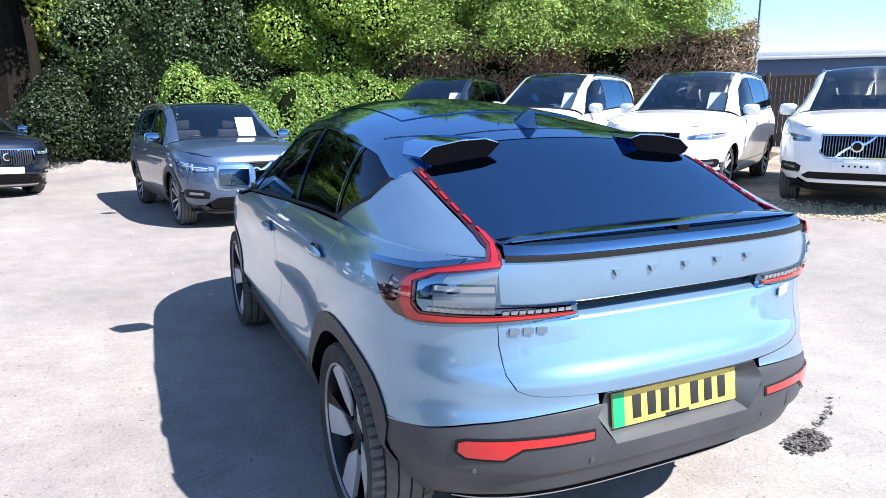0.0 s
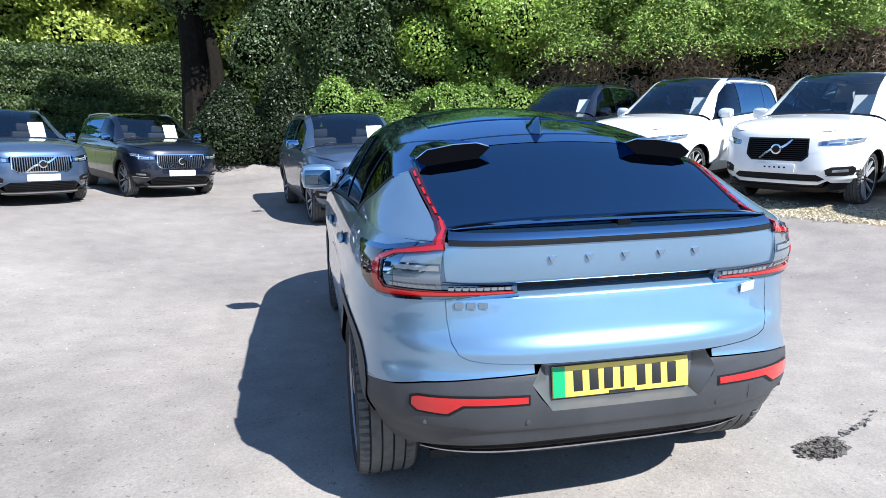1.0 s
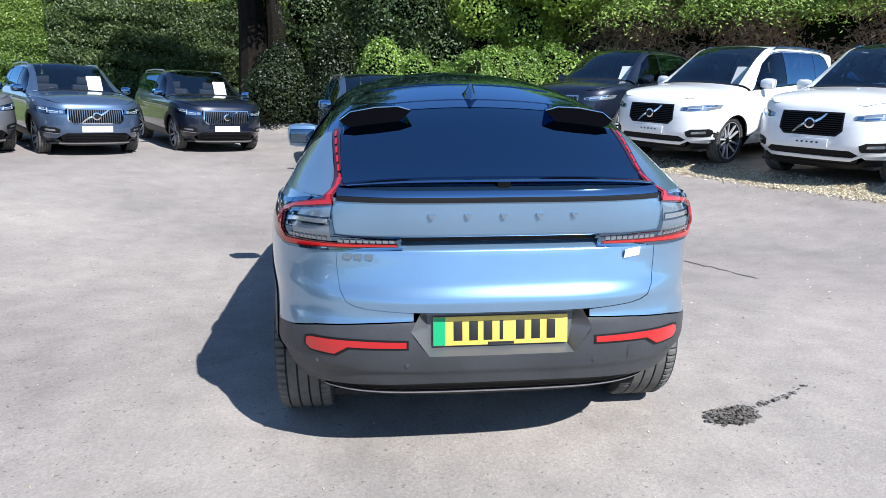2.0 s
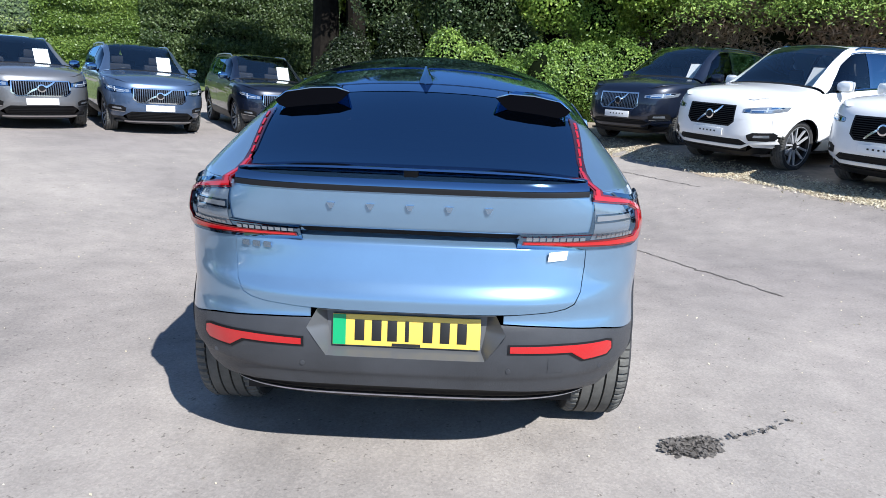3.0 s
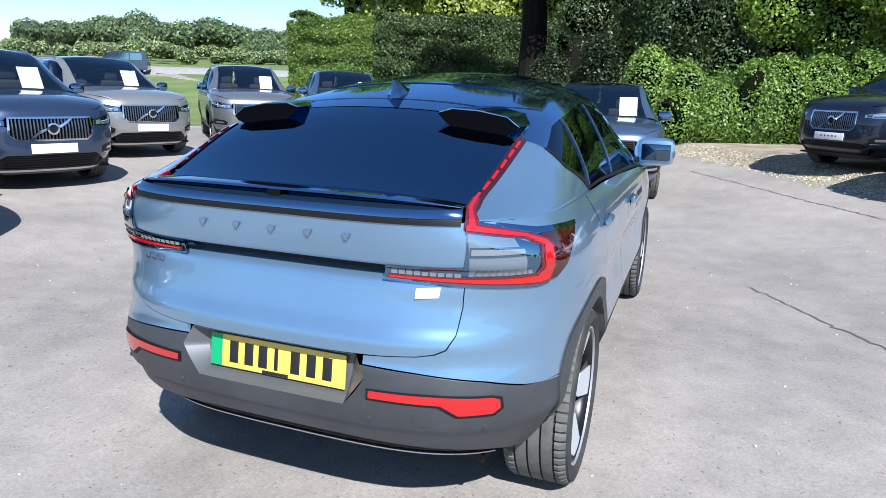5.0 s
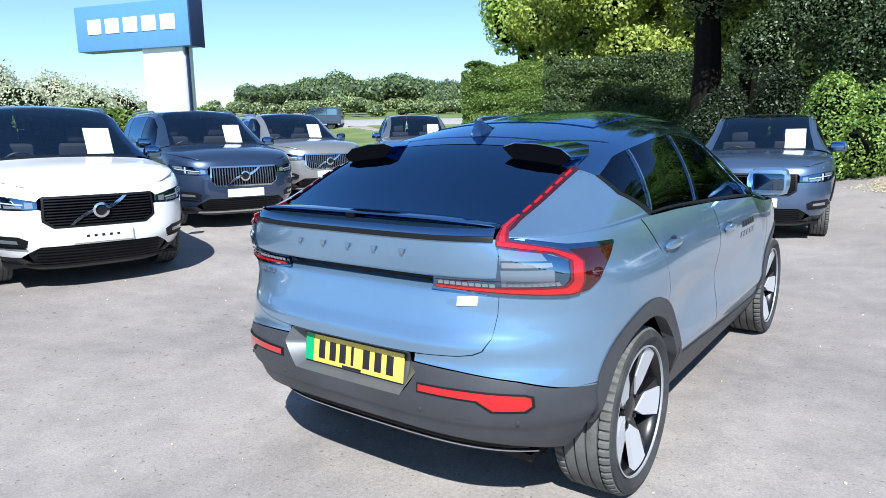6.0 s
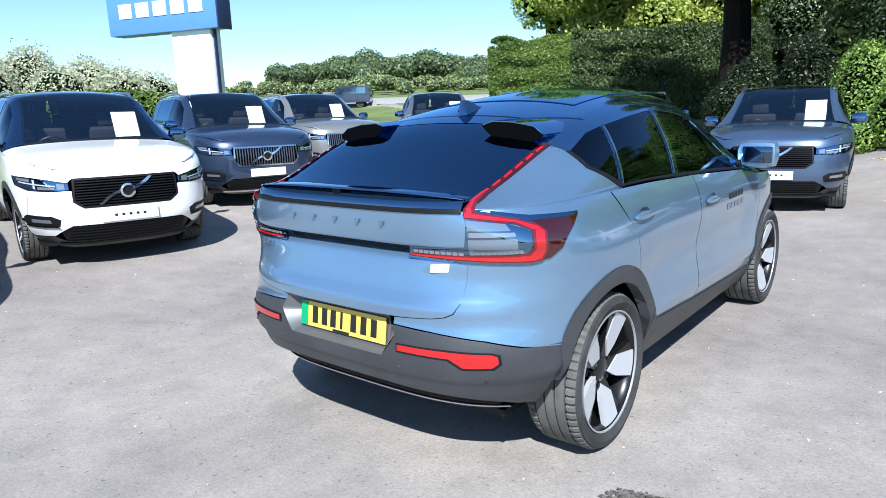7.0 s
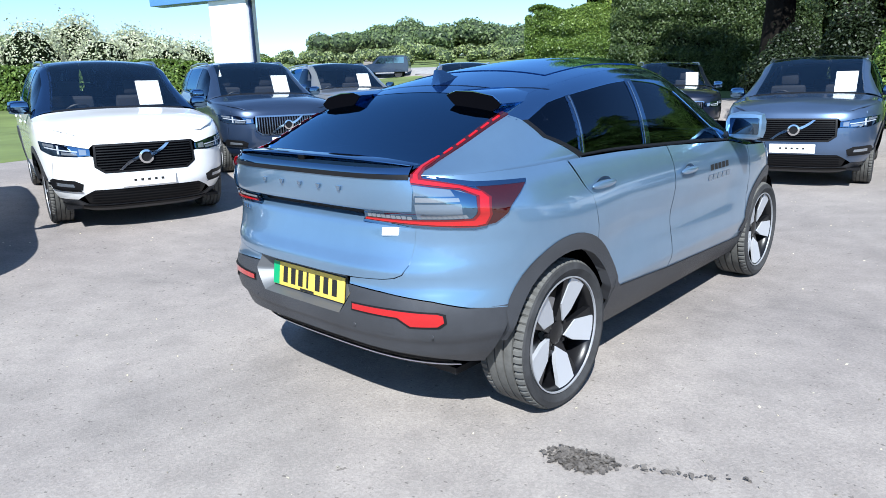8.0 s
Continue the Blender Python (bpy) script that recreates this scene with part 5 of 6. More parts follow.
def asphalt():
    m = bpy.data.materials.new("worn asphalt")
    m.use_nodes = True
    nt = m.node_tree
    b = nt.nodes["Principled BSDF"]
    co = nt.nodes.new("ShaderNodeTexCoord").outputs["Object"]
    big = noise_tex(nt, 0.55, 7, 0.68, co)
    fine = noise_tex(nt, 70, 5, 0.8, co)
    col = ramp(nt, big.outputs["Fac"], [(0.32, (0.226, 0.209, 0.196)), (0.5, (0.288, 0.264, 0.246)), (0.68, (0.336, 0.307, 0.284))])
    blotch = noise_tex(nt, 4.5, 5, 0.7, co)
    sweep = noise_tex(nt, 0.16, 3, 0.5, co)
    stones = noise_tex(nt, 95, 2, 0.5, co, "ShaderNodeTexVoronoi")
    speck = noise_tex(nt, 22, 2, 0.9, co)
    for fac, stops in ((sweep.outputs["Fac"], [(0.36, (0.86, 0.84, 0.85)), (0.64, (1.10, 1.09, 1.07))]), (blotch.outputs["Fac"], [(0.3, (0.90, 0.89, 0.88)), (0.7, (1.10, 1.09, 1.07))]), (fine.outputs["Fac"], [(0.28, (0.82, 0.82, 0.82)), (0.72, (1.16, 1.155, 1.14))]),
                       (stones.outputs["Color"], [(0.1, (0.90, 0.89, 0.89)), (0.55, (1.0, 1.0, 1.0)), (0.95, (1.11, 1.10, 1.09))]), (speck.outputs["Fac"], [(0.30, (0.55, 0.54, 0.53)), (0.36, (1.0, 1.0, 1.0))])):
        mul = nt.nodes.new("ShaderNodeMix")
        mul.data_type, mul.blend_type = "RGBA", "MULTIPLY"
        mul.inputs[0].default_value = 1.0
        nt.links.new(col, mul.inputs[6])
        nt.links.new(ramp(nt, fac, stops), mul.inputs[7])
        col = mul.outputs[2]
    nt.links.new(col, b.inputs["Base Color"])
    b.inputs["Roughness"].default_value = 0.9
    k = nt.nodes.new("ShaderNodeBump")
    k.inputs["Strength"].default_value, k.inputs["Distance"].default_value = 0.6, 0.006
    nt.links.new(fine.outputs["Fac"], k.inputs["Height"])
    nt.links.new(k.outputs[0], b.inputs["Normal"])
    return m


def grid_mesh(name, xs, ys, material, label, category, lift=0.0):
    xx, yy = np.meshgrid(xs, ys)
    zz = terrain(xx, yy) + lift
    n = len(xs)
    faces = [[r * n + i, r * n + i + 1, (r + 1) * n + i + 1, (r + 1) * n + i] for r in range(len(ys) - 1) for i in range(n - 1)]
    me = bpy.data.meshes.new(name)
    me.from_pydata(np.stack([xx.ravel(), yy.ravel(), zz.ravel()], 1).tolist(), [], faces)
    me.shade_smooth()
    return tagged(link(name, me, material, None), label, category, "", "structure")


ASPHALT = asphalt()
GRASS = mat("field grass", (0.13, 0.17, 0.045), 0.9, vary=0.4, vary_scale=0.25, bump=0.8, bump_scale=6)
VERGE_SOIL = mat("dry verge soil", (0.29, 0.235, 0.175), 0.95, bump=0.9, bump_scale=25, vary=0.45, vary_scale=1.6)
STRAW = leaf("dry straw and gravel", [(0.42, 0.36, 0.26), (0.64, 0.57, 0.42), (0.84, 0.77, 0.60)], 0.9)
TAR = mat("dark tar", (0.115, 0.102, 0.090), 0.8, bump=0.8, bump_scale=120, vary=0.3, vary_scale=30)
near = np.arange(-40, 40.1, 0.5)
wide = np.r_[-1500, -700, -350, -200, np.arange(-140, -41, 6), near, np.arange(46, 141, 6), 200, 350, 700, 1500]
grid_mesh("ground", wide, wide, ASPHALT, "worn pale grey asphalt of the car park", "ground")


def ribbon(name, edge, widths, material, label, category, lift, wobble=0.0, seed=0, kind="structure"):
    """A strip of ground from an edge line outwards, laid on the terrain."""
    pts = []
    for a, b in zip(edge, edge[1:]):
        n = max(2, int(np.linalg.norm(b - a) / 0.35))
        pts += [a + (b - a) * k / n for k in range(n)]
    pts = np.array(pts + [edge[-1]])
    t = np.gradient(pts, axis=0)
    t /= np.linalg.norm(t, axis=1)[:, None]
    nn = np.stack([-t[:, 1], t[:, 0]], 1)
    rows = []
    for k, w in enumerate(widths):
        off = np.array([noise.noise(Vector((p[0] * 1.1, p[1] * 1.1, seed))) + 0.5 * noise.noise(Vector((p[0] * 4, p[1] * 4, seed))) for p in pts]) * wobble if k == 0 else 0
        q = pts + nn * np.reshape(w + off, (-1, 1))
        rows.append(np.column_stack([q, terrain(q[:, 0], q[:, 1]) + (lift if k else 0.002)]))
    n = len(pts)
    faces = [[r * n + i, r * n + i + 1, (r + 1) * n + i + 1, (r + 1) * n + i] for r in range(len(widths) - 1) for i in range(n - 1)]
    me = bpy.data.meshes.new(name)
    me.from_pydata(np.vstack(rows).tolist(), [], faces)
    me.shade_smooth()
    return tagged(link(name, me, material, None), label, category, "", kind)


ribbon("verge", VERGE[1:], (0.0, 0.12, 0.3, 0.6, 0.9, 1.4, 2.2, 3.5, 6, 10, 16, 26), VERGE_SOIL, "bare dry earth verge under the large cars", "verge", 0.02, 0.35, 3)
FIELD = np.array([(-11.2, -60), (-11.4, -20), (-11.6, -3), (-12.2, 4), (-13.0, 9), (-12.5, 13), (-10.5, 17), (-8, 20), (0, 30), (10, 42)], float)
ribbon("field", FIELD, (0.0, 0.3, 1, 3, 6, 10, 15, 20, 26, 34, 44, 60, 80, 110, 150, 220, 400), GRASS, "mown green field rising behind the cars", "grass", 0.03, 0.3, 5)
ROAD_EDGE = np.array([(-75, 0), (-62, 20), (-50, 33), (-36, 44), (-22, 52)], float)
ribbon("road", ROAD_EDGE, (0.0, 1.5, 3.0, 4.5, 6.0), mat("pale road", (0.30, 0.29, 0.28), 0.9, vary=0.15), "pale lane across the field", "road", 0.38, 0.0, 1)


def crack(pts, width, seed):
    rng = np.random.default_rng(seed)
    pts = np.array(pts, float)
    fine = [pts[0]]
    for a, b in zip(pts, pts[1:]):
        n = max(3, int(np.linalg.norm(b - a) / 0.06))
        fine += [a + (b - a) * k / n + rng.normal(0, 0.012, 2) for k in range(1, n + 1)]
    fine = np.array(fine)
    t = np.gradient(fine, axis=0)
    nn = np.stack([-t[:, 1], t[:, 0]], 1) / (np.linalg.norm(t, axis=1)[:, None] + 1e-9)
    w = width * (0.4 + rng.random(len(fine)))[:, None]
    w[0] = w[-1] = width * 0.1
    l, r = fine + nn * w, fine - nn * w
    bm = bmesh.new()
    a = [bm.verts.new((x, y, float(terrain(x, y)) + 0.004)) for x, y in l]
    b = [bm.verts.new((x, y, float(terrain(x, y)) + 0.004)) for x, y in r]
    for k in range(len(a) - 1):
        bm.faces.new((a[k], a[k + 1], b[k + 1], b[k]))
    return tagged(part("tar_crack", bm, TAR, None, "", False), "dark crack line in the pale asphalt", "crack")


def tar_patch():
    """Loose broken tar: many dark bits heaped round a middle, trailing off to one side."""
    rng = np.random.default_rng(4)
    n = 1100
    q = rng.normal(0, 1, (n, 2)) * (0.062, 0.036)
    q = q[np.hypot(q[:, 0] / 0.14, q[:, 1] / 0.075) < 1 + 0.2 * rng.random(len(q))]
    u = rng.random(40) ** 1.5
    tail = np.column_stack([0.12 + 0.5 * u, 0.03 + 0.10 * u**1.5]) + rng.normal(0, 0.010, (40, 2))
    q = np.vstack([q, tail])
    c, s = math.cos(0.25), math.sin(0.25)
    p = np.column_stack([1.20 + q[:, 0] * c - q[:, 1] * s, -1.70 + q[:, 0] * s + q[:, 1] * c, 0.004 + 0.006 * rng.random(len(q))])
    ob = leaf_mesh("tar_patch", p, np.tile([0, 0, 1.6], (len(p), 1)), 0.011 * (0.5 + rng.random(len(p))), TAR, None, 5, 0.8)
    tagged(ob, "dark patch of broken tar on the asphalt", "tar patch")


crack([(1.72, 1.92), (1.95, 1.55), (2.17, 1.17), (2.45, 0.78), (2.62, 0.45)], 0.010, 2)
crack([(1.1, 9.7), (1.9, 8.2), (2.7, 6.6), (3.6, 5.0)], 0.010, 3)


# ---- greenery ----
def leaf_mesh(name, centres, normals, sizes, material, parent, seed=0, aspect=0.55):
    """Many small leaves, each a bent quad."""
    rng = np.random.default_rng(seed)
    n = len(centres)
    nrm = normals + rng.normal(0, 0.55, (n, 3))
    nrm /= np.linalg.norm(nrm, axis=1)[:, None] + 1e-9
    t = np.cross(nrm, rng.normal(0, 1, (n, 3)))
    t /= np.linalg.norm(t, axis=1)[:, None] + 1e-9
    b = np.cross(nrm, t)
    s = sizes[:, None]
    fold = nrm * s * 0.18
    p = np.stack([centres - t * s, centres - b * s * aspect + fold, centres + t * s, centres + b * s * aspect + fold], 1).reshape(-1, 3)
    me = bpy.data.meshes.new(name)
    me.vertices.add(4 * n)
    me.vertices.foreach_set("co", p.ravel())
    me.loops.add(4 * n)
    me.loops.foreach_set("vertex_index", np.arange(4 * n))
    me.polygons.add(n)
    me.polygons.foreach_set("loop_start", np.arange(n) * 4)
    me.polygons.foreach_set("loop_total", np.full(n, 4))
    me.update(calc_edges=True)
    return link(name, me, material, parent)


def clumps(rng, blobs, n, shell=0.75):
    """Points and outward directions in ellipsoid blobs (centre, radii)."""
    cs, rs = np.array([b[0] for b in blobs], float), np.array([b[1] for b in blobs], float)
    vol = np.prod(rs, 1) ** 0.67
    pick = rng.choice(len(blobs), n, p=vol / vol.sum())
    d = rng.normal(0, 1, (n, 3))
    d /= np.linalg.norm(d, axis=1)[:, None]
    r = shell + (1 - shell) * rng.random(n)[:, None] ** 0.5
    r *= 1 + 0.11 * rng.normal(0, 1, (n, 1)) * (rng.random((n, 1)) < 0.3)
    return cs[pick] + d * rs[pick] * r, d


# Solid cores behind the leaves, with the shade put into their colour.
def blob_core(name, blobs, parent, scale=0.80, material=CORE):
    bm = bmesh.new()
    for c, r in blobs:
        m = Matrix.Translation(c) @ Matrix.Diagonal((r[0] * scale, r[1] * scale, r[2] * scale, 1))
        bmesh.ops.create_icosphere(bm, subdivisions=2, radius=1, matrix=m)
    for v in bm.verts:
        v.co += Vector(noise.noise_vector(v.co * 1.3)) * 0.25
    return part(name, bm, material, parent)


def tree(name, label, at, height, trunk_r, crown, leaf_mat, n, size, seed, spread=(1, 1, 1), sub=26, core=0.62):
    """A tree: tapered trunk, limbs and a crown of leafy clumps. crown: (centre offset, radii)."""
    rng = np.random.default_rng(seed)
    z0 = float(terrain(*at))
    t = thing(name, label, "tree")
    t.location = (*at, z0)
    bm = bmesh.new()
    (cx, cy, cz), (rx, ry, rz) = crown
    pts = [Vector((0, 0, -0.1)), Vector((0.08, 0.05, height * 0.25)), Vector((0.1 * cx - 0.1, 0.1 * cy, height * 0.5)), Vector((cx * 0.6, cy * 0.6, cz)), Vector((cx, cy, cz + rz * 0.7))]
    tube(bm, pts, [trunk_r * 1.25, trunk_r, trunk_r * 0.8, trunk_r * 0.5, trunk_r * 0.1], 10)
    part("trunk", bm, BARK, t)
    blobs = []
    for k in range(sub):
        d = rng.normal(0, 1, 3)
        d /= np.linalg.norm(d)
        q = rng.random() ** 0.4
        c = np.array([cx, cy, cz]) + d * np.array([rx, ry, rz]) * q * 0.82
        s = 0.20 + 0.22 * rng.random()
        blobs.append((c, np.array([rx, ry, rz * 0.8]) * s))
    for k in range(7):
        bm = bmesh.new()
        c = blobs[k][0]
        base = pts[2].lerp(pts[3], k / 7)
        midp = base.lerp(Vector(c), 0.5) + Vector((0, 0, -0.3))
        tube(bm, [base, midp, Vector(c)], [trunk_r * 0.35, trunk_r * 0.2, trunk_r * 0.06], 6)
        part("limb", bm, BARK, t)
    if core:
        blob_core("foliage_shade_core", blobs, t, core)
    p, d = clumps(rng, blobs, n, 0.62)
    leaf_mesh("crown", p, d, size * (0.6 + 0.8 * rng.random(n)), leaf_mat, t, seed)
    return t


def conifer(at, height, reach, seed):
    """A conifer: a straight trunk and drooping branches hung with narrow sprays."""
    rng = np.random.default_rng(seed)
    t = thing("conifer_tree", "green conifer with long drooping feathery branches", "tree")
    t.location = (*at, float(terrain(*at)))
    bm = bmesh.new()
    tube(bm, [(0, 0, -0.1), (0.05, 0, height * 0.4), (0, 0.05, height)], [0.26, 0.19, 0.03], 9)
    part("trunk", bm, BARK, t)
    ps, ns = [], []
    for k in range(84):
        h = 3.9 + (height - 4.2) * ((k + rng.random()) / 84) ** 1.2
        a = rng.random() * 2 * math.pi
        ln = reach * (0.55 + 0.5 * rng.random()) * min(1.0, 1.25 * (1 - (h - 2) / (height + 1)) + 0.1)
        d = np.array([math.cos(a), math.sin(a), 0])
        side = np.array([-d[1], d[0], 0])
        n = int(400 + 270 * ln)
        s = 0.12 + 0.88 * rng.random(n) ** 0.8
        fan = rng.normal(0, 0.20, n) * ln * (0.35 + 0.65 * np.sin(s * 2.6))
        hang = rng.random(n) ** 2 * 0.45
        z = h + 0.22 * ln * s - 0.55 * ln * s**2 - hang - 0.5 * np.abs(fan)
        ps.append(d * (s * ln)[:, None] + side * fan[:, None] + np.array([0, 0, 1]) * z[:, None])
        ns.append(np.tile(d * 0.7 + np.array([0, 0, 0.8]), (n, 1)))
        if k % 7 == 0:
            bm = bmesh.new()
            tube(bm, [d * (q * ln) + np.array([0, 0, h + 0.22 * ln * q - 0.55 * ln * q * q]) for q in (0, 0.45, 0.9)], [0.05, 0.03, 0.008], 5)
            part("branch", bm, BARK, t)
    p, d = np.vstack(ps), np.vstack(ns)
    leaf_mesh("sprays", p, d, 0.050 * (0.6 + 0.8 * rng.random(len(p))), LEAF_CONIFER, t, seed, 0.34)
    return t


def hedge(name, label, a, b, height, thick, leaf_mat, n, size, seed, rough=0.12, category="hedge", taper=0.0, core=True, aspect=0.55):
    """A hedge from a to b: leaves all over its faces round a core coloured as inner shade."""
    rng = np.random.default_rng(seed)
    a, b = np.array(a, float), np.array(b, float)
    ln = np.linalg.norm(b - a)
    t = (b - a) / ln
    nn = np.array([-t[1], t[0]])
    h = thing(name, label, category)
    k = rng.random(n)
    face = rng.choice(3, n, p=[0.56, 0.28, 0.16])
    along = rng.random(n) * ln
    zz = np.where(face == 1, 1.0, rng.random(n))
    half = thick / 2 * (1 - taper * zz)
    off = np.where(face == 0, -half, np.where(face == 2, half, (rng.random(n) * 2 - 1) * half))
    wob = np.array([noise.noise(Vector((x * 0.6, z * 2.0, seed))) for x, z in zip(along[: n], zz * height)]) * rough * 2.2
    off = off + np.where(face == 1, 0, np.sign(off) * wob) + rng.normal(0, rough * 0.35, n)
    top = height * (1 + 0.03 * np.sin(along * 1.3 + seed)) + np.where(face == 1, wob, 0)
    xy = a + t * along[:, None] + nn * off[:, None]
    z = zz * top + rng.normal(0, rough * 0.3, n)
    ground = terrain(xy[:, 0], xy[:, 1])
    p = np.column_stack([xy, np.maximum(z, 0.02) + ground])
    nrm = np.where((face == 1)[:, None], np.array([0, 0, 1.0]), np.sign(off)[:, None] * np.array([nn[0], nn[1], 0.25]))
    leaf_mesh("leaves", p, nrm, size * (0.6 + 0.8 * rng.random(n)), leaf_mat, h, seed, aspect)
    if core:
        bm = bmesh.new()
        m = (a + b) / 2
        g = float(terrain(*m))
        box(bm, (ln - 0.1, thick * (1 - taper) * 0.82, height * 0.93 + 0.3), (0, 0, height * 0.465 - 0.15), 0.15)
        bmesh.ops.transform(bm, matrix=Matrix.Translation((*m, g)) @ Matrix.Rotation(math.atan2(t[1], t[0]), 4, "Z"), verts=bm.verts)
        part("foliage_shade_core", bm, CORE, h)
    return h


def shrubs(name, label, spots, leaf_mat, n, size, seed, category="shrub"):
    rng = np.random.default_rng(seed)
    s = thing(name, label, category)
    blobs = [(np.array([x, y, float(terrain(x, y)) + rz * 0.75]), np.array([rx, rx * 0.9, rz])) for x, y, rx, rz in spots]
    blob_core("foliage_shade_core", blobs, s, 0.8)
    p, d = clumps(rng, blobs, n, 0.8)
    keep = p[:, 2] > terrain(p[:, 0], p[:, 1])
    p, d = p[keep], d[keep]
    leaf_mesh("leaves", p, d, size * (0.6 + 0.8 * rng.random(len(p))), leaf_mat, s, seed)
    return s


hedge("clipped_hedge", "tall clipped dense green hedge behind the parked cars", (-18, 25.5), (-13.75, 27.16), 3.9, 2.4, LEAF_HEDGE, 70000, 0.050, 3, 0.16)
hedge("dark_hedge", "tall dark hedge of mixed shaded leaves", (-14.1, 26.85), (-6.0, 30.1), 4.1, 2.2, LEAF_YEW, 90000, 0.060, 33, 0.34)
for a, b, h, k in (((-16, 40), (-4, 36), 10, 61), ((-4, 36), (7, 28), 9, 62), ((7, 28), (16, 22), 8.5, 63), ((16, 22), (20, 17.5), 8, 64)):
    hedge("woodland_edge", "dense dark woodland foliage behind the car park", a, b, h, 3.0, LEAF_DEEP, 24000, 0.14, k, 0.9, "trees")
tree("dark_tree", "large dark ivy-clad tree with high boughs", (-4.4, 19.0), 12, 0.42, ((0.6, 0.2, 7.6), (4.0, 3.4, 3.6)), LEAF_DARK, 70000, 0.075, 5, sub=44)
tree("ivy_tree", "ivy-covered tree, dense and dark to the ground", (0.2, 17.6), 9, 0.4, ((0, 0, 4.2), (3.2, 2.0, 4.0)), LEAF_DARK, 120000, 0.046, 6, sub=50)
tree("maple_tree", "light green broadleaf tree with layered sprays", (4.4, 17.4), 9, 0.3, ((0, -0.3, 4.6), (2.9, 2.0, 3.0)), LEAF_LIGHT, 100000, 0.050, 7, sub=44)
tree("maple_tree", "light green broadleaf tree with layered sprays", (3.2, 19.5), 10, 0.3, ((0, 0, 6.2), (3.4, 2.4, 2.6)), LEAF_LIGHT, 80000, 0.056, 71, sub=40)
for k, (x, y) in enumerate(((8.0, 18.4), (10.1, 17.0), (12.0, 15.7), (13.4, 14.6))):
    conifer((x, y - 1.6), 9.8, 2.7, 20 + k)
tree("lime_tree", "sunlit yellow-green tree behind the hedge", (-12, 32), 15, 0.5, ((0, 0, 7.5), (6.5, 3.0, 4.8)), LEAF_LIME, 90000, 0.11, 30, sub=44, core=0.48)
tree("lime_tree", "sunlit yellow-green tree behind the hedge", (-5.5, 33), 15, 0.5, ((0, 0, 8.5), (5.5, 3.0, 5.5)), LEAF_LIME, 76000, 0.11, 31, sub=40, core=0.48)
tree("ash_tree", "fresh green tree behind the hedge", (-19.5, 34), 16, 0.4, ((1.0, 0, 9.5), (3.4, 3.4, 5.5)), LEAF_LIGHT, 18000, 0.15, 32, sub=34)
rs = np.random.default_rng(8)
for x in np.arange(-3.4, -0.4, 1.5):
    shrubs("shade_toned_bush", "green bush at the edge of the car park, darkened for tree shade", [(x + 1.1 * rs.random(), 15.0 + 1.2 * rs.random() - 0.10 * x, 0.45 + rs.random() * 0.6, 0.5 + rs.random() * 1.1) for k in range(10)], LEAF_SHADE, 30000, 0.040, int(900 + x * 10))
for x in np.arange(-0.2, 7.4, 1.5):
    shrubs("bramble_bush", "bright green bramble bush beside the verge", [(x + 1.3 * rs.random(), 13.6 + 0.22 * x + 1.4 * rs.random(), 0.3 + rs.random() * 0.55, 0.35 + rs.random() * 1.0) for k in range(13)], LEAF_BRAMBLE, 40000, 0.038, int(700 + x * 10))
hedge("dead_hedge", "brown bare conifer hedge with dead twigs", (6.0, 18.2), (15.6, 11.3), 3.3, 1.2, LEAF_BROWN, 56000, 0.09, 11, 0.35, aspect=0.22)
hedge("low_hedge", "low clipped green hedge across the field", (-42, 2), (-27, 16), 2.2, 1.6, LEAF_HEDGE, 22000, 0.08, 13, 0.1)
for k, (x, y, r, h) in enumerate(((-47, 5, 4.0, 2.3), (-42, 10.5, 3.8, 2.6), (-37, 14, 3.6, 2.5), (-50, -3, 4.2, 2.3))):
    shrubs("hawthorn_bush", "hawthorn bush in white blossom", [(x + 2.4 * rs.normal(), y + 1.6 * rs.normal(), r * 0.5, h * (0.7 + 0.4 * rs.random())) for q in range(7)], LEAF_BLOSSOM, 28000, 0.070, 120 + k)


def treeline(name, label, arc_deg, dist, height, n, seed, leaves=300, size=0.0045, foliage=LEAF_FAR):
    """Far woodland: clumped crowns along part of the horizon."""
    rng = np.random.default_rng(seed)
    blobs = []
    for k in range(n):
        a = radians(arc_deg[0] + (arc_deg[1] - arc_deg[0]) * (k + rng.random()) / n)
        d = dist * (1 + 0.10 * rng.normal())
        x, y = 1 - d * math.sin(a), -4 + d * math.cos(a)
        h = height * (0.7 + 0.5 * rng.random())
        z = float(terrain(x, y))
        for q in range(5):
            blobs.append((np.array([x + h * 0.5 * rng.normal(), y + h * 0.5 * rng.normal(), z + h * (0.25 + 0.45 * rng.random())]), np.array([h * 0.45, h * 0.45, h * 0.32])))
    t = thing(name, label, "trees", "", "stuff")
    blob_core("foliage_shade_core", blobs, t, 0.85, CORE_FAR)
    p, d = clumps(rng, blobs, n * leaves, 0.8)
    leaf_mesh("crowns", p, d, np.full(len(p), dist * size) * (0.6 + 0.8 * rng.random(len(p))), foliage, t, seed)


treeline("far_woodland", "green woodland along the horizon, haze put into its colour", (37.6, 51), 150, 6.8, 18, 41, 2400, 0.0019)
treeline("far_woodland", "green woodland along the horizon, haze put into its colour", (20, 36.9), 130, 6.4, 16, 42, 2400, 0.0019)
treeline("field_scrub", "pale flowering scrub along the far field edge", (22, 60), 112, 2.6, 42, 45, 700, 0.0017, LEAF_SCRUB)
# Mostly behind the camera and unseen, added to close the horizon.
treeline("far_woodland", "green woodland along the horizon, haze put into its colour", (66, 200), 190, 7, 40, 43)
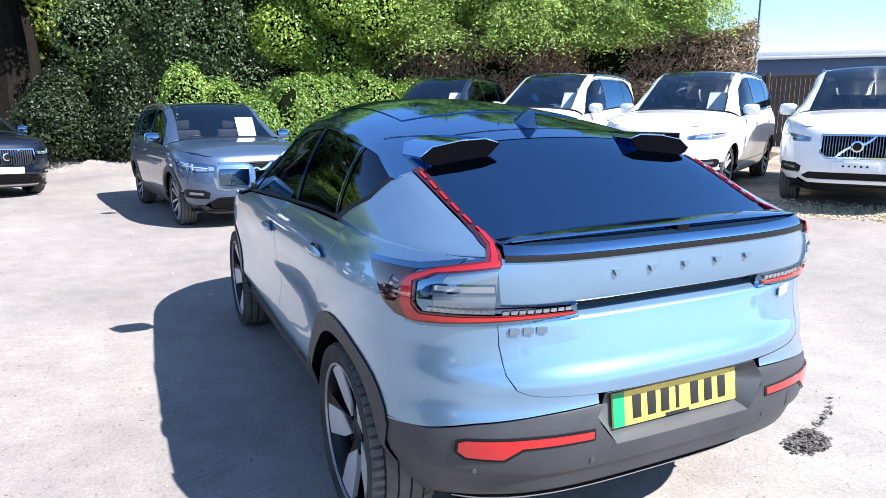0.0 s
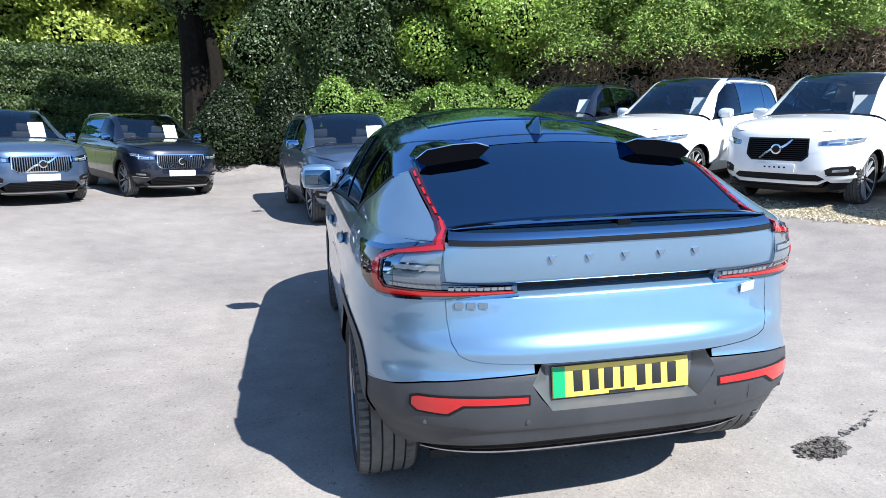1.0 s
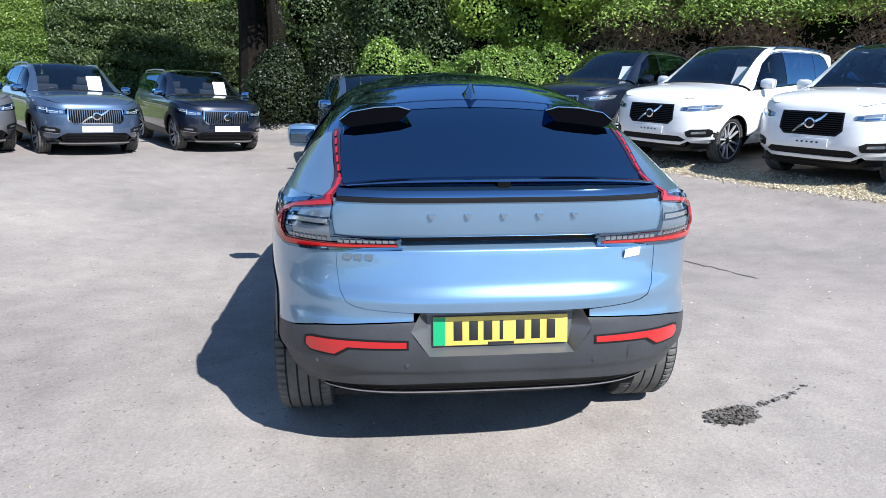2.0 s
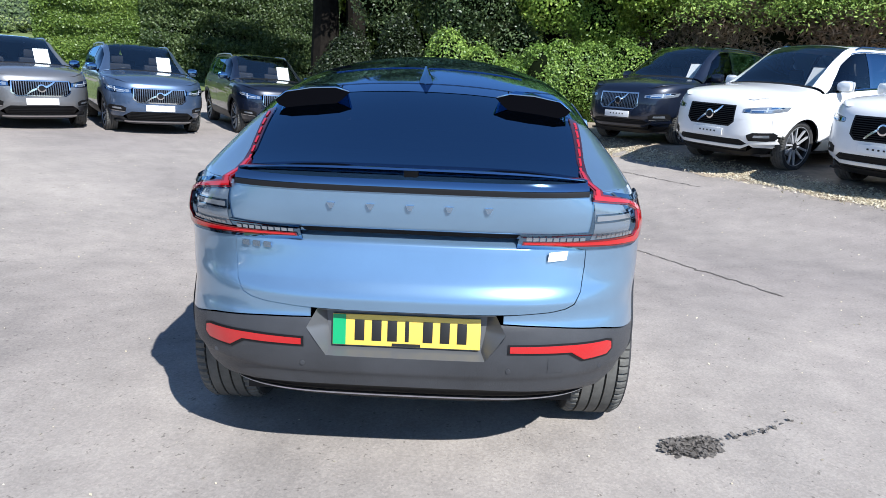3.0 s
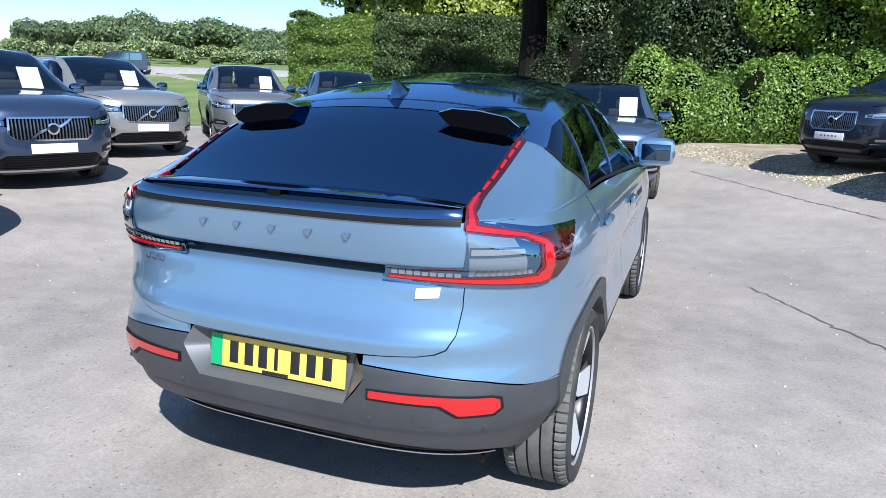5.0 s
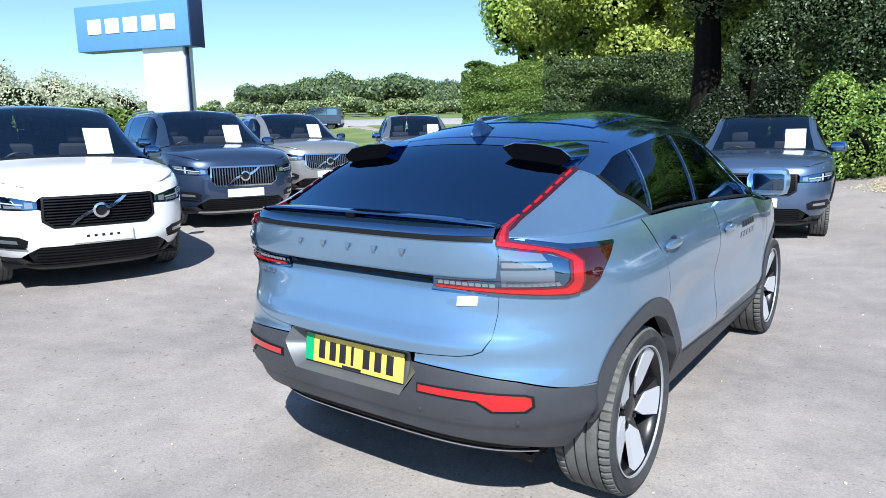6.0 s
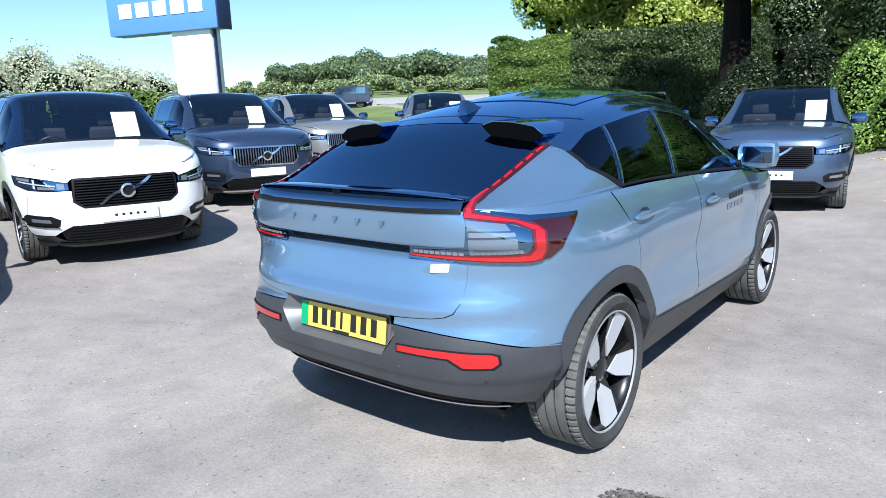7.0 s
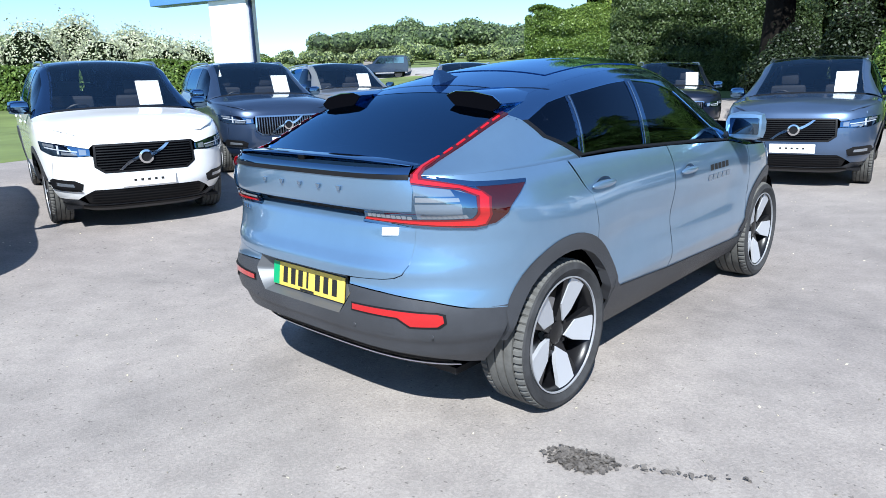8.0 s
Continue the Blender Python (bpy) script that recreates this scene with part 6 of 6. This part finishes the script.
treeline("far_woodland", "green woodland along the horizon, haze put into its colour", (200, 300), 190, 7, 30, 44)


# ---- verge straw and chips ----
def scatter_verge():
    rng = np.random.default_rng(50)
    n = 26000
    k = rng.integers(1, len(VERGE) - 2, n)
    t = rng.random(n)[:, None]
    a, b = VERGE[k], VERGE[k + 1]
    d = (b - a) / np.linalg.norm(b - a, axis=1)[:, None]
    w = rng.normal(0.30, 0.17, n)
    q = a + (b - a) * t + np.stack([-d[:, 1], d[:, 0]], 1) * w[:, None]
    p = np.column_stack([q, terrain(q[:, 0], q[:, 1]) + 0.025])
    ob = leaf_mesh("verge_straw", p, np.tile([0, 0, 1.0], (n, 1)), 0.024 * (0.4 + rng.random(n)), STRAW, None, 51, 0.4)
    tagged(ob, "dry straw and gravel along the verge edge", "straw", "", "stuff")


scatter_verge()


def scatter_chips():
    rng = np.random.default_rng(60)
    n = 2600
    q = np.column_stack([rng.uniform(-5, 5, n), rng.uniform(-4.2, 9, n)])
    q = q[beyond_verge(q[:, 0], q[:, 1]) < -0.1]
    p = np.column_stack([q, terrain(q[:, 0], q[:, 1]) + 0.004])
    ob = leaf_mesh("stone_chips", p, np.tile([0, 0, 1.0], (len(p), 1)), 0.006 * (0.4 + rng.random(len(p)) ** 3 * 1.5), STRAW, None, 61, 0.8)
    tagged(ob, "loose stone chips lying on the asphalt", "stones", "", "stuff")


scatter_chips()
tar_patch()


# ---- fence, building, mast, sign ----
WOOD = mat("dark brown fence board", (0.075, 0.055, 0.042), 0.85, bump=0.5, bump_scale=40, vary=0.35, vary_scale=4)


def board_fence(a, b, height):
    f = thing("board_fence", "dark brown close-boarded timber fence", "fence")
    a, b = np.array(a, float), np.array(b, float)
    ln = np.linalg.norm(b - a)
    t = (b - a) / ln
    ang = math.atan2(t[1], t[0])
    bm = bmesh.new()
    box(bm, (0.118, 0.022, height), (0, 0, height / 2), 0.003)
    me = bpy.data.meshes.new("board")
    bm.to_mesh(me)
    bm.free()
    me.materials.append(WOOD)
    rng = np.random.default_rng(2)
    for k in range(int(ln / 0.125)):
        p = a + t * (k + 0.5) * 0.125
        o = new("board", me)
        o.parent = f
        o.matrix_local = Matrix.Translation((p[0], p[1], float(terrain(*p)) - 0.02 * rng.random())) @ Matrix.Rotation(ang + 0.03 * rng.normal(), 4, "Z")
    for k in range(int(ln / 2.4) + 1):
        p = a + t * min(ln, k * 2.4)
        bm = bmesh.new()
        box(bm, (0.10, 0.10, height + 0.08), (0, 0, height / 2 + 0.04), 0.006)
        o = part("post", bm, WOOD, f)
        o.matrix_local = Matrix.Translation((p[0] + 0.06 * t[1], p[1] - 0.06 * t[0], float(terrain(*p)))) @ Matrix.Rotation(ang, 4, "Z")


board_fence((14.5, 12.8), (21.0, 3.0), 2.1)


def building():
    b = thing("flat_roofed_building", "white flat-roofed building with a dark blue band", "building")
    white, blue, grey = mat("white wall coat", (0.72, 0.72, 0.70), 0.8, vary=0.05), mat("dark blue cladding", (0.05, 0.08, 0.15), 0.5, vary=0.1), mat("pale roof sheet", (0.55, 0.56, 0.57), 0.6, vary=0.1)
    at = Matrix.Translation((50, 30, 0.3)) @ Matrix.Rotation(radians(-42), 4, "Z")

    def piece(name, size, place, m):
        bm = bmesh.new()
        box(bm, size, place, 0.05)
        bmesh.ops.transform(bm, matrix=at, verts=bm.verts)
        return part(name, bm, m, b)

    piece("wall", (34, 14, 4.6), (6, 0, 2.3), white)
    piece("roof", (35, 15, 0.35), (6, 0, 4.8), grey)
    piece("cladding_band", (14.0, 0.2, 1.3), (-4.0, -7.15, 3.85), blue)
    piece("gutter", (35, 0.2, 0.2), (6, -7.6, 4.55), grey)
    for k in range(5):
        piece("window", (2.2, 0.12, 1.2), (-8 + k * 6.2, -7.06, 1.7), PRIVACY)


building()


def mast():
    m = thing("lamp_mast", "slim grey steel lamp mast", "lamp post")
    x, y = 22.0, 16.6
    z = float(terrain(x, y))
    bm = bmesh.new()
    tube(bm, [(x, y, z - 0.1), (x, y, z + 1.0), (x, y, z + 9.0)], [0.09, 0.075, 0.05], 10)
    part("pole", bm, SATIN, m)
    bm = bmesh.new()
    box(bm, (0.5, 0.22, 0.10), (x, y, z + 9.02), 0.03)
    part("lamp_head", bm, SATIN, m)


mast()


def totem():
    s = thing("sign_pylon", "white pylon carrying a blue illuminated sign box", "sign")
    az = radians(58.0)
    x, y = 2.07 - 24 * math.sin(az), -3.93 + 24 * math.cos(az)
    z = float(terrain(x, y))
    ang = az - radians(40)
    at = Matrix.Translation((x, y, z)) @ Matrix.Rotation(ang, 4, "Z")
    white = mat("white pylon panel", (0.82, 0.83, 0.83), 0.35, vary=0.03)
    blue = mat("sign blue", (0.10, 0.24, 0.58), 0.3, vary=0.04)
    navy = mat("sign side", (0.02, 0.035, 0.09), 0.4)

    def piece(name, size, place, m, bevel=0.02, label=""):
        bm = bmesh.new()
        box(bm, size, place, bevel)
        bmesh.ops.transform(bm, matrix=at, verts=bm.verts)
        return part(name, bm, m, s, label)

    piece("pylon", (1.55, 0.50, 4.6), (-0.05, 0.1, 2.3), white)
    piece("pylon_edge", (0.05, 0.14, 4.5), (0.785, 0.0, 2.25), navy)
    h = piece("sign_box", (4.45, 0.62, 1.42), (-1.05, 0, 4.98 - z), blue, 0.03)
    piece("sign_frame", (0.06, 0.66, 1.46), (1.20, 0.0, 4.98 - z), navy)
    for k in range(5):
        piece("sign_letter_bar", (0.54, 0.03, 0.46), (-2.49 + k * 0.72, -0.32, 5.02 - z), white, 0.01, "white bar on the sign")


totem()


def far_car(x, y, ahead, label, body):
    """A boxy car standing far off on the lane."""
    v = thing("off_road_car", label, "car")
    v.matrix_world = Matrix.Translation((x, y, float(terrain(x, y)) + 0.10)) @ Matrix.Rotation(math.atan2(-ahead[0], ahead[1]), 4, "Z")
    bm = bmesh.new()
    prism(bm, [(-2.25, 0.45), (-2.3, 1.05), (-2.1, 1.80), (-1.9, 1.88), (0.2, 1.88), (0.45, 1.80), (0.95, 1.18), (2.1, 1.08), (2.25, 0.95), (2.25, 0.45)], 1.8, lambda u, w, d: (d - 0.9, u, w))
    bmesh.ops.bevel(bm, geom=bm.edges[:], offset=0.05, segments=2, affect="EDGES")
    part("body", bm, body, v)
    bm = bmesh.new()
    prism(bm, [(0.50, 1.76), (0.93, 1.24), (0.97, 1.25), (0.54, 1.78)], 1.55, lambda u, w, d: (d - 0.775, u + 0.02, w))
    part("windscreen", bm, GLOSS_BLACK, v)
    for s in (-1, 1):
        for y0, y1, y2 in ((-1.9, -1.05, -1.0), (-0.95, -0.25, -0.25), (-0.18, 0.28, 0.72)):
            bm = bmesh.new()
            prism(bm, [(y0, 1.22), (y0, 1.74), (y1, 1.74), (y2, 1.22)], 0.02, lambda u, w, d, s=s: (s * (0.895 + d), u, w))
            part("side_window", bm, GLOSS_BLACK, v)
        bm = bmesh.new()
        box(bm, (0.30, 0.06, 0.18), (s * 0.68, 2.24, 0.92), 0.02)
        part("head_lamp", bm, LENS, v)
        for yy in (-1.35, 1.4):
            bm = bmesh.new()
            lathe(bm, [(0.0005, 0.1), (0.2, 0.1), (0.2, 0.11), (0.36, 0.1), (0.36, -0.1)], 20)
            o = part("wheel", bm, RUBBER, v)
            o.location = (s * 0.82, yy, 0.34)
    bm = bmesh.new()
    box(bm, (1.75, 0.14, 0.26), (0, 2.24, 0.58), 0.03)
    part("bumper", bm, SATIN, v)


far_car(-43.4, 39.0, (-0.80, -0.60), "dark boxy off-road car on the lane beyond the field", PAINT_DENIM)


# ---- parked cars ----
def park(car, axle, ahead, wb=1.351):
    """Stands a car with the middle of its front axle at a place, facing a way, on the slope of the ground."""
    ang = math.atan2(-ahead[0], ahead[1])
    d = Vector((-math.sin(ang), math.cos(ang), 0))
    r = Vector((d.y, -d.x, 0))
    f, b = Vector((*axle, 0)), Vector((*axle, 0)) - d * wb * 2
    h = lambda p: float(terrain(p.x, p.y))  # noqa: E731
    zf, zb = (h(f + r * 0.8) + h(f - r * 0.8)) / 2, (h(b + r * 0.8) + h(b - r * 0.8)) / 2
    zr, zl = (h(f + r * 0.8) + h(b + r * 0.8)) / 2, (h(f - r * 0.8) + h(b - r * 0.8)) / 2
    m = (f + b) / 2
    car.matrix_world = pose(m.x, m.y, (zf + zb) / 2) @ Matrix.Rotation(ang, 4, "Z") @ Matrix.Rotation(math.atan2(zf - zb, wb * 2), 4, "X") @ Matrix.Rotation(-math.atan2(zr - zl, 1.6), 4, "Y")
    return car


PLACES = {
    "white": (-5.26, -0.58, 0.972, -0.234), "denim": (-6.87, 2.37, 0.952, -0.306), "silver": (-8.16, 5.35, 0.938, -0.346), "grey2": (-7.93, 8.51, 0.694, -0.72),
    "grey3": (-6.03, 9.34, 0.573, -0.819), "black": (-3.95, 10.84, 0.512, -0.859), "grey1": (-0.17, 6.35, 0.15, -0.988), "shade": (-4.2, -3.55, 0.972, -0.234),
    "big_black": (3.85, 9.2, -0.74, -0.67), "big_white": (4.79, 6.64, -0.854, -0.52), "big_white2": (6.13, 4.50, -0.868, -0.496), "big_white3": (7.43, 2.30, -0.851, -0.525),
}
blue_car()
first = parked_suv("compact_suv", "grey metallic compact SUV with price sheet in windscreen", PAINT_GREY)


def repaint(car, old, fresh):
    for o in car.children_recursive:
        for s in o.material_slots:
            if s.material is old:
                s.link, s.material = "OBJECT", fresh
    return car


def another(src, label, place, fresh, old=PAINT_GREY, wb=1.351):
    x, y, dx, dy = PLACES[place]
    c = copy_thing(src, Matrix())
    tagged(c, label)
    return park(repaint(c, old, fresh), (x, y), (dx, dy), wb)


x, y, dx, dy = PLACES["grey1"]
plain = parked_suv("compact_suv", "white compact SUV with black roof and dark grille", PAINT_WHITE, False, "mesh")
another(first, "dark blue compact SUV with chrome grille and price sheet", "denim", PAINT_DENIM)
another(first, "pale bronze-grey compact SUV with chrome grille", "silver", PAINT_SILVER)
another(first, "blue-grey compact SUV with price sheet beside a black one", "grey3", PAINT_SLATE)
another(first, "black compact SUV with price sheet in the shade", "black", PAINT_BLACK)
another(plain, "grey compact SUV parked beside the white one", "shade", PAINT_GREY, PAINT_WHITE)
another(plain, "slate grey compact SUV with dark grille and price sheet", "grey1", PAINT_SLATE, PAINT_WHITE)
xw, yw, dxw, dyw = PLACES["white"]
park(plain, (xw, yw), (dxw, dyw))
for o in plain.children_recursive:
    if o.name.split(".")[0] in ("roof", "mirror", "cabin_side") and o.material_slots:
        o.material_slots[0].link, o.material_slots[0].material = "OBJECT", GLOSS_BLACK
xf, yf, dxf, dyf = PLACES["grey2"]
park(first, (xf, yf), (dxf, dyf))
big = parked_suv("large_suv", "white large SUV with dark grille on the verge", PAINT_WHITE, True, "mesh")
another(big, "white large SUV with price sheet on the verge", "big_white2", PAINT_WHITE, PAINT_WHITE, 1.492)
chrome = parked_suv("large_suv", "white large SUV with chrome slatted grille on the verge", PAINT_WHITE, True, "slats")
another(chrome, "black large SUV with chrome grille on the verge", "big_black", PAINT_BLACK, PAINT_WHITE, 1.492)
x3, y3, dx3, dy3 = PLACES["big_white3"]
park(chrome, (x3, y3), (dx3, dy3), 1.492)
x, y, dx, dy = PLACES["big_white"]
park(big, (x, y), (dx, dy), 1.492)
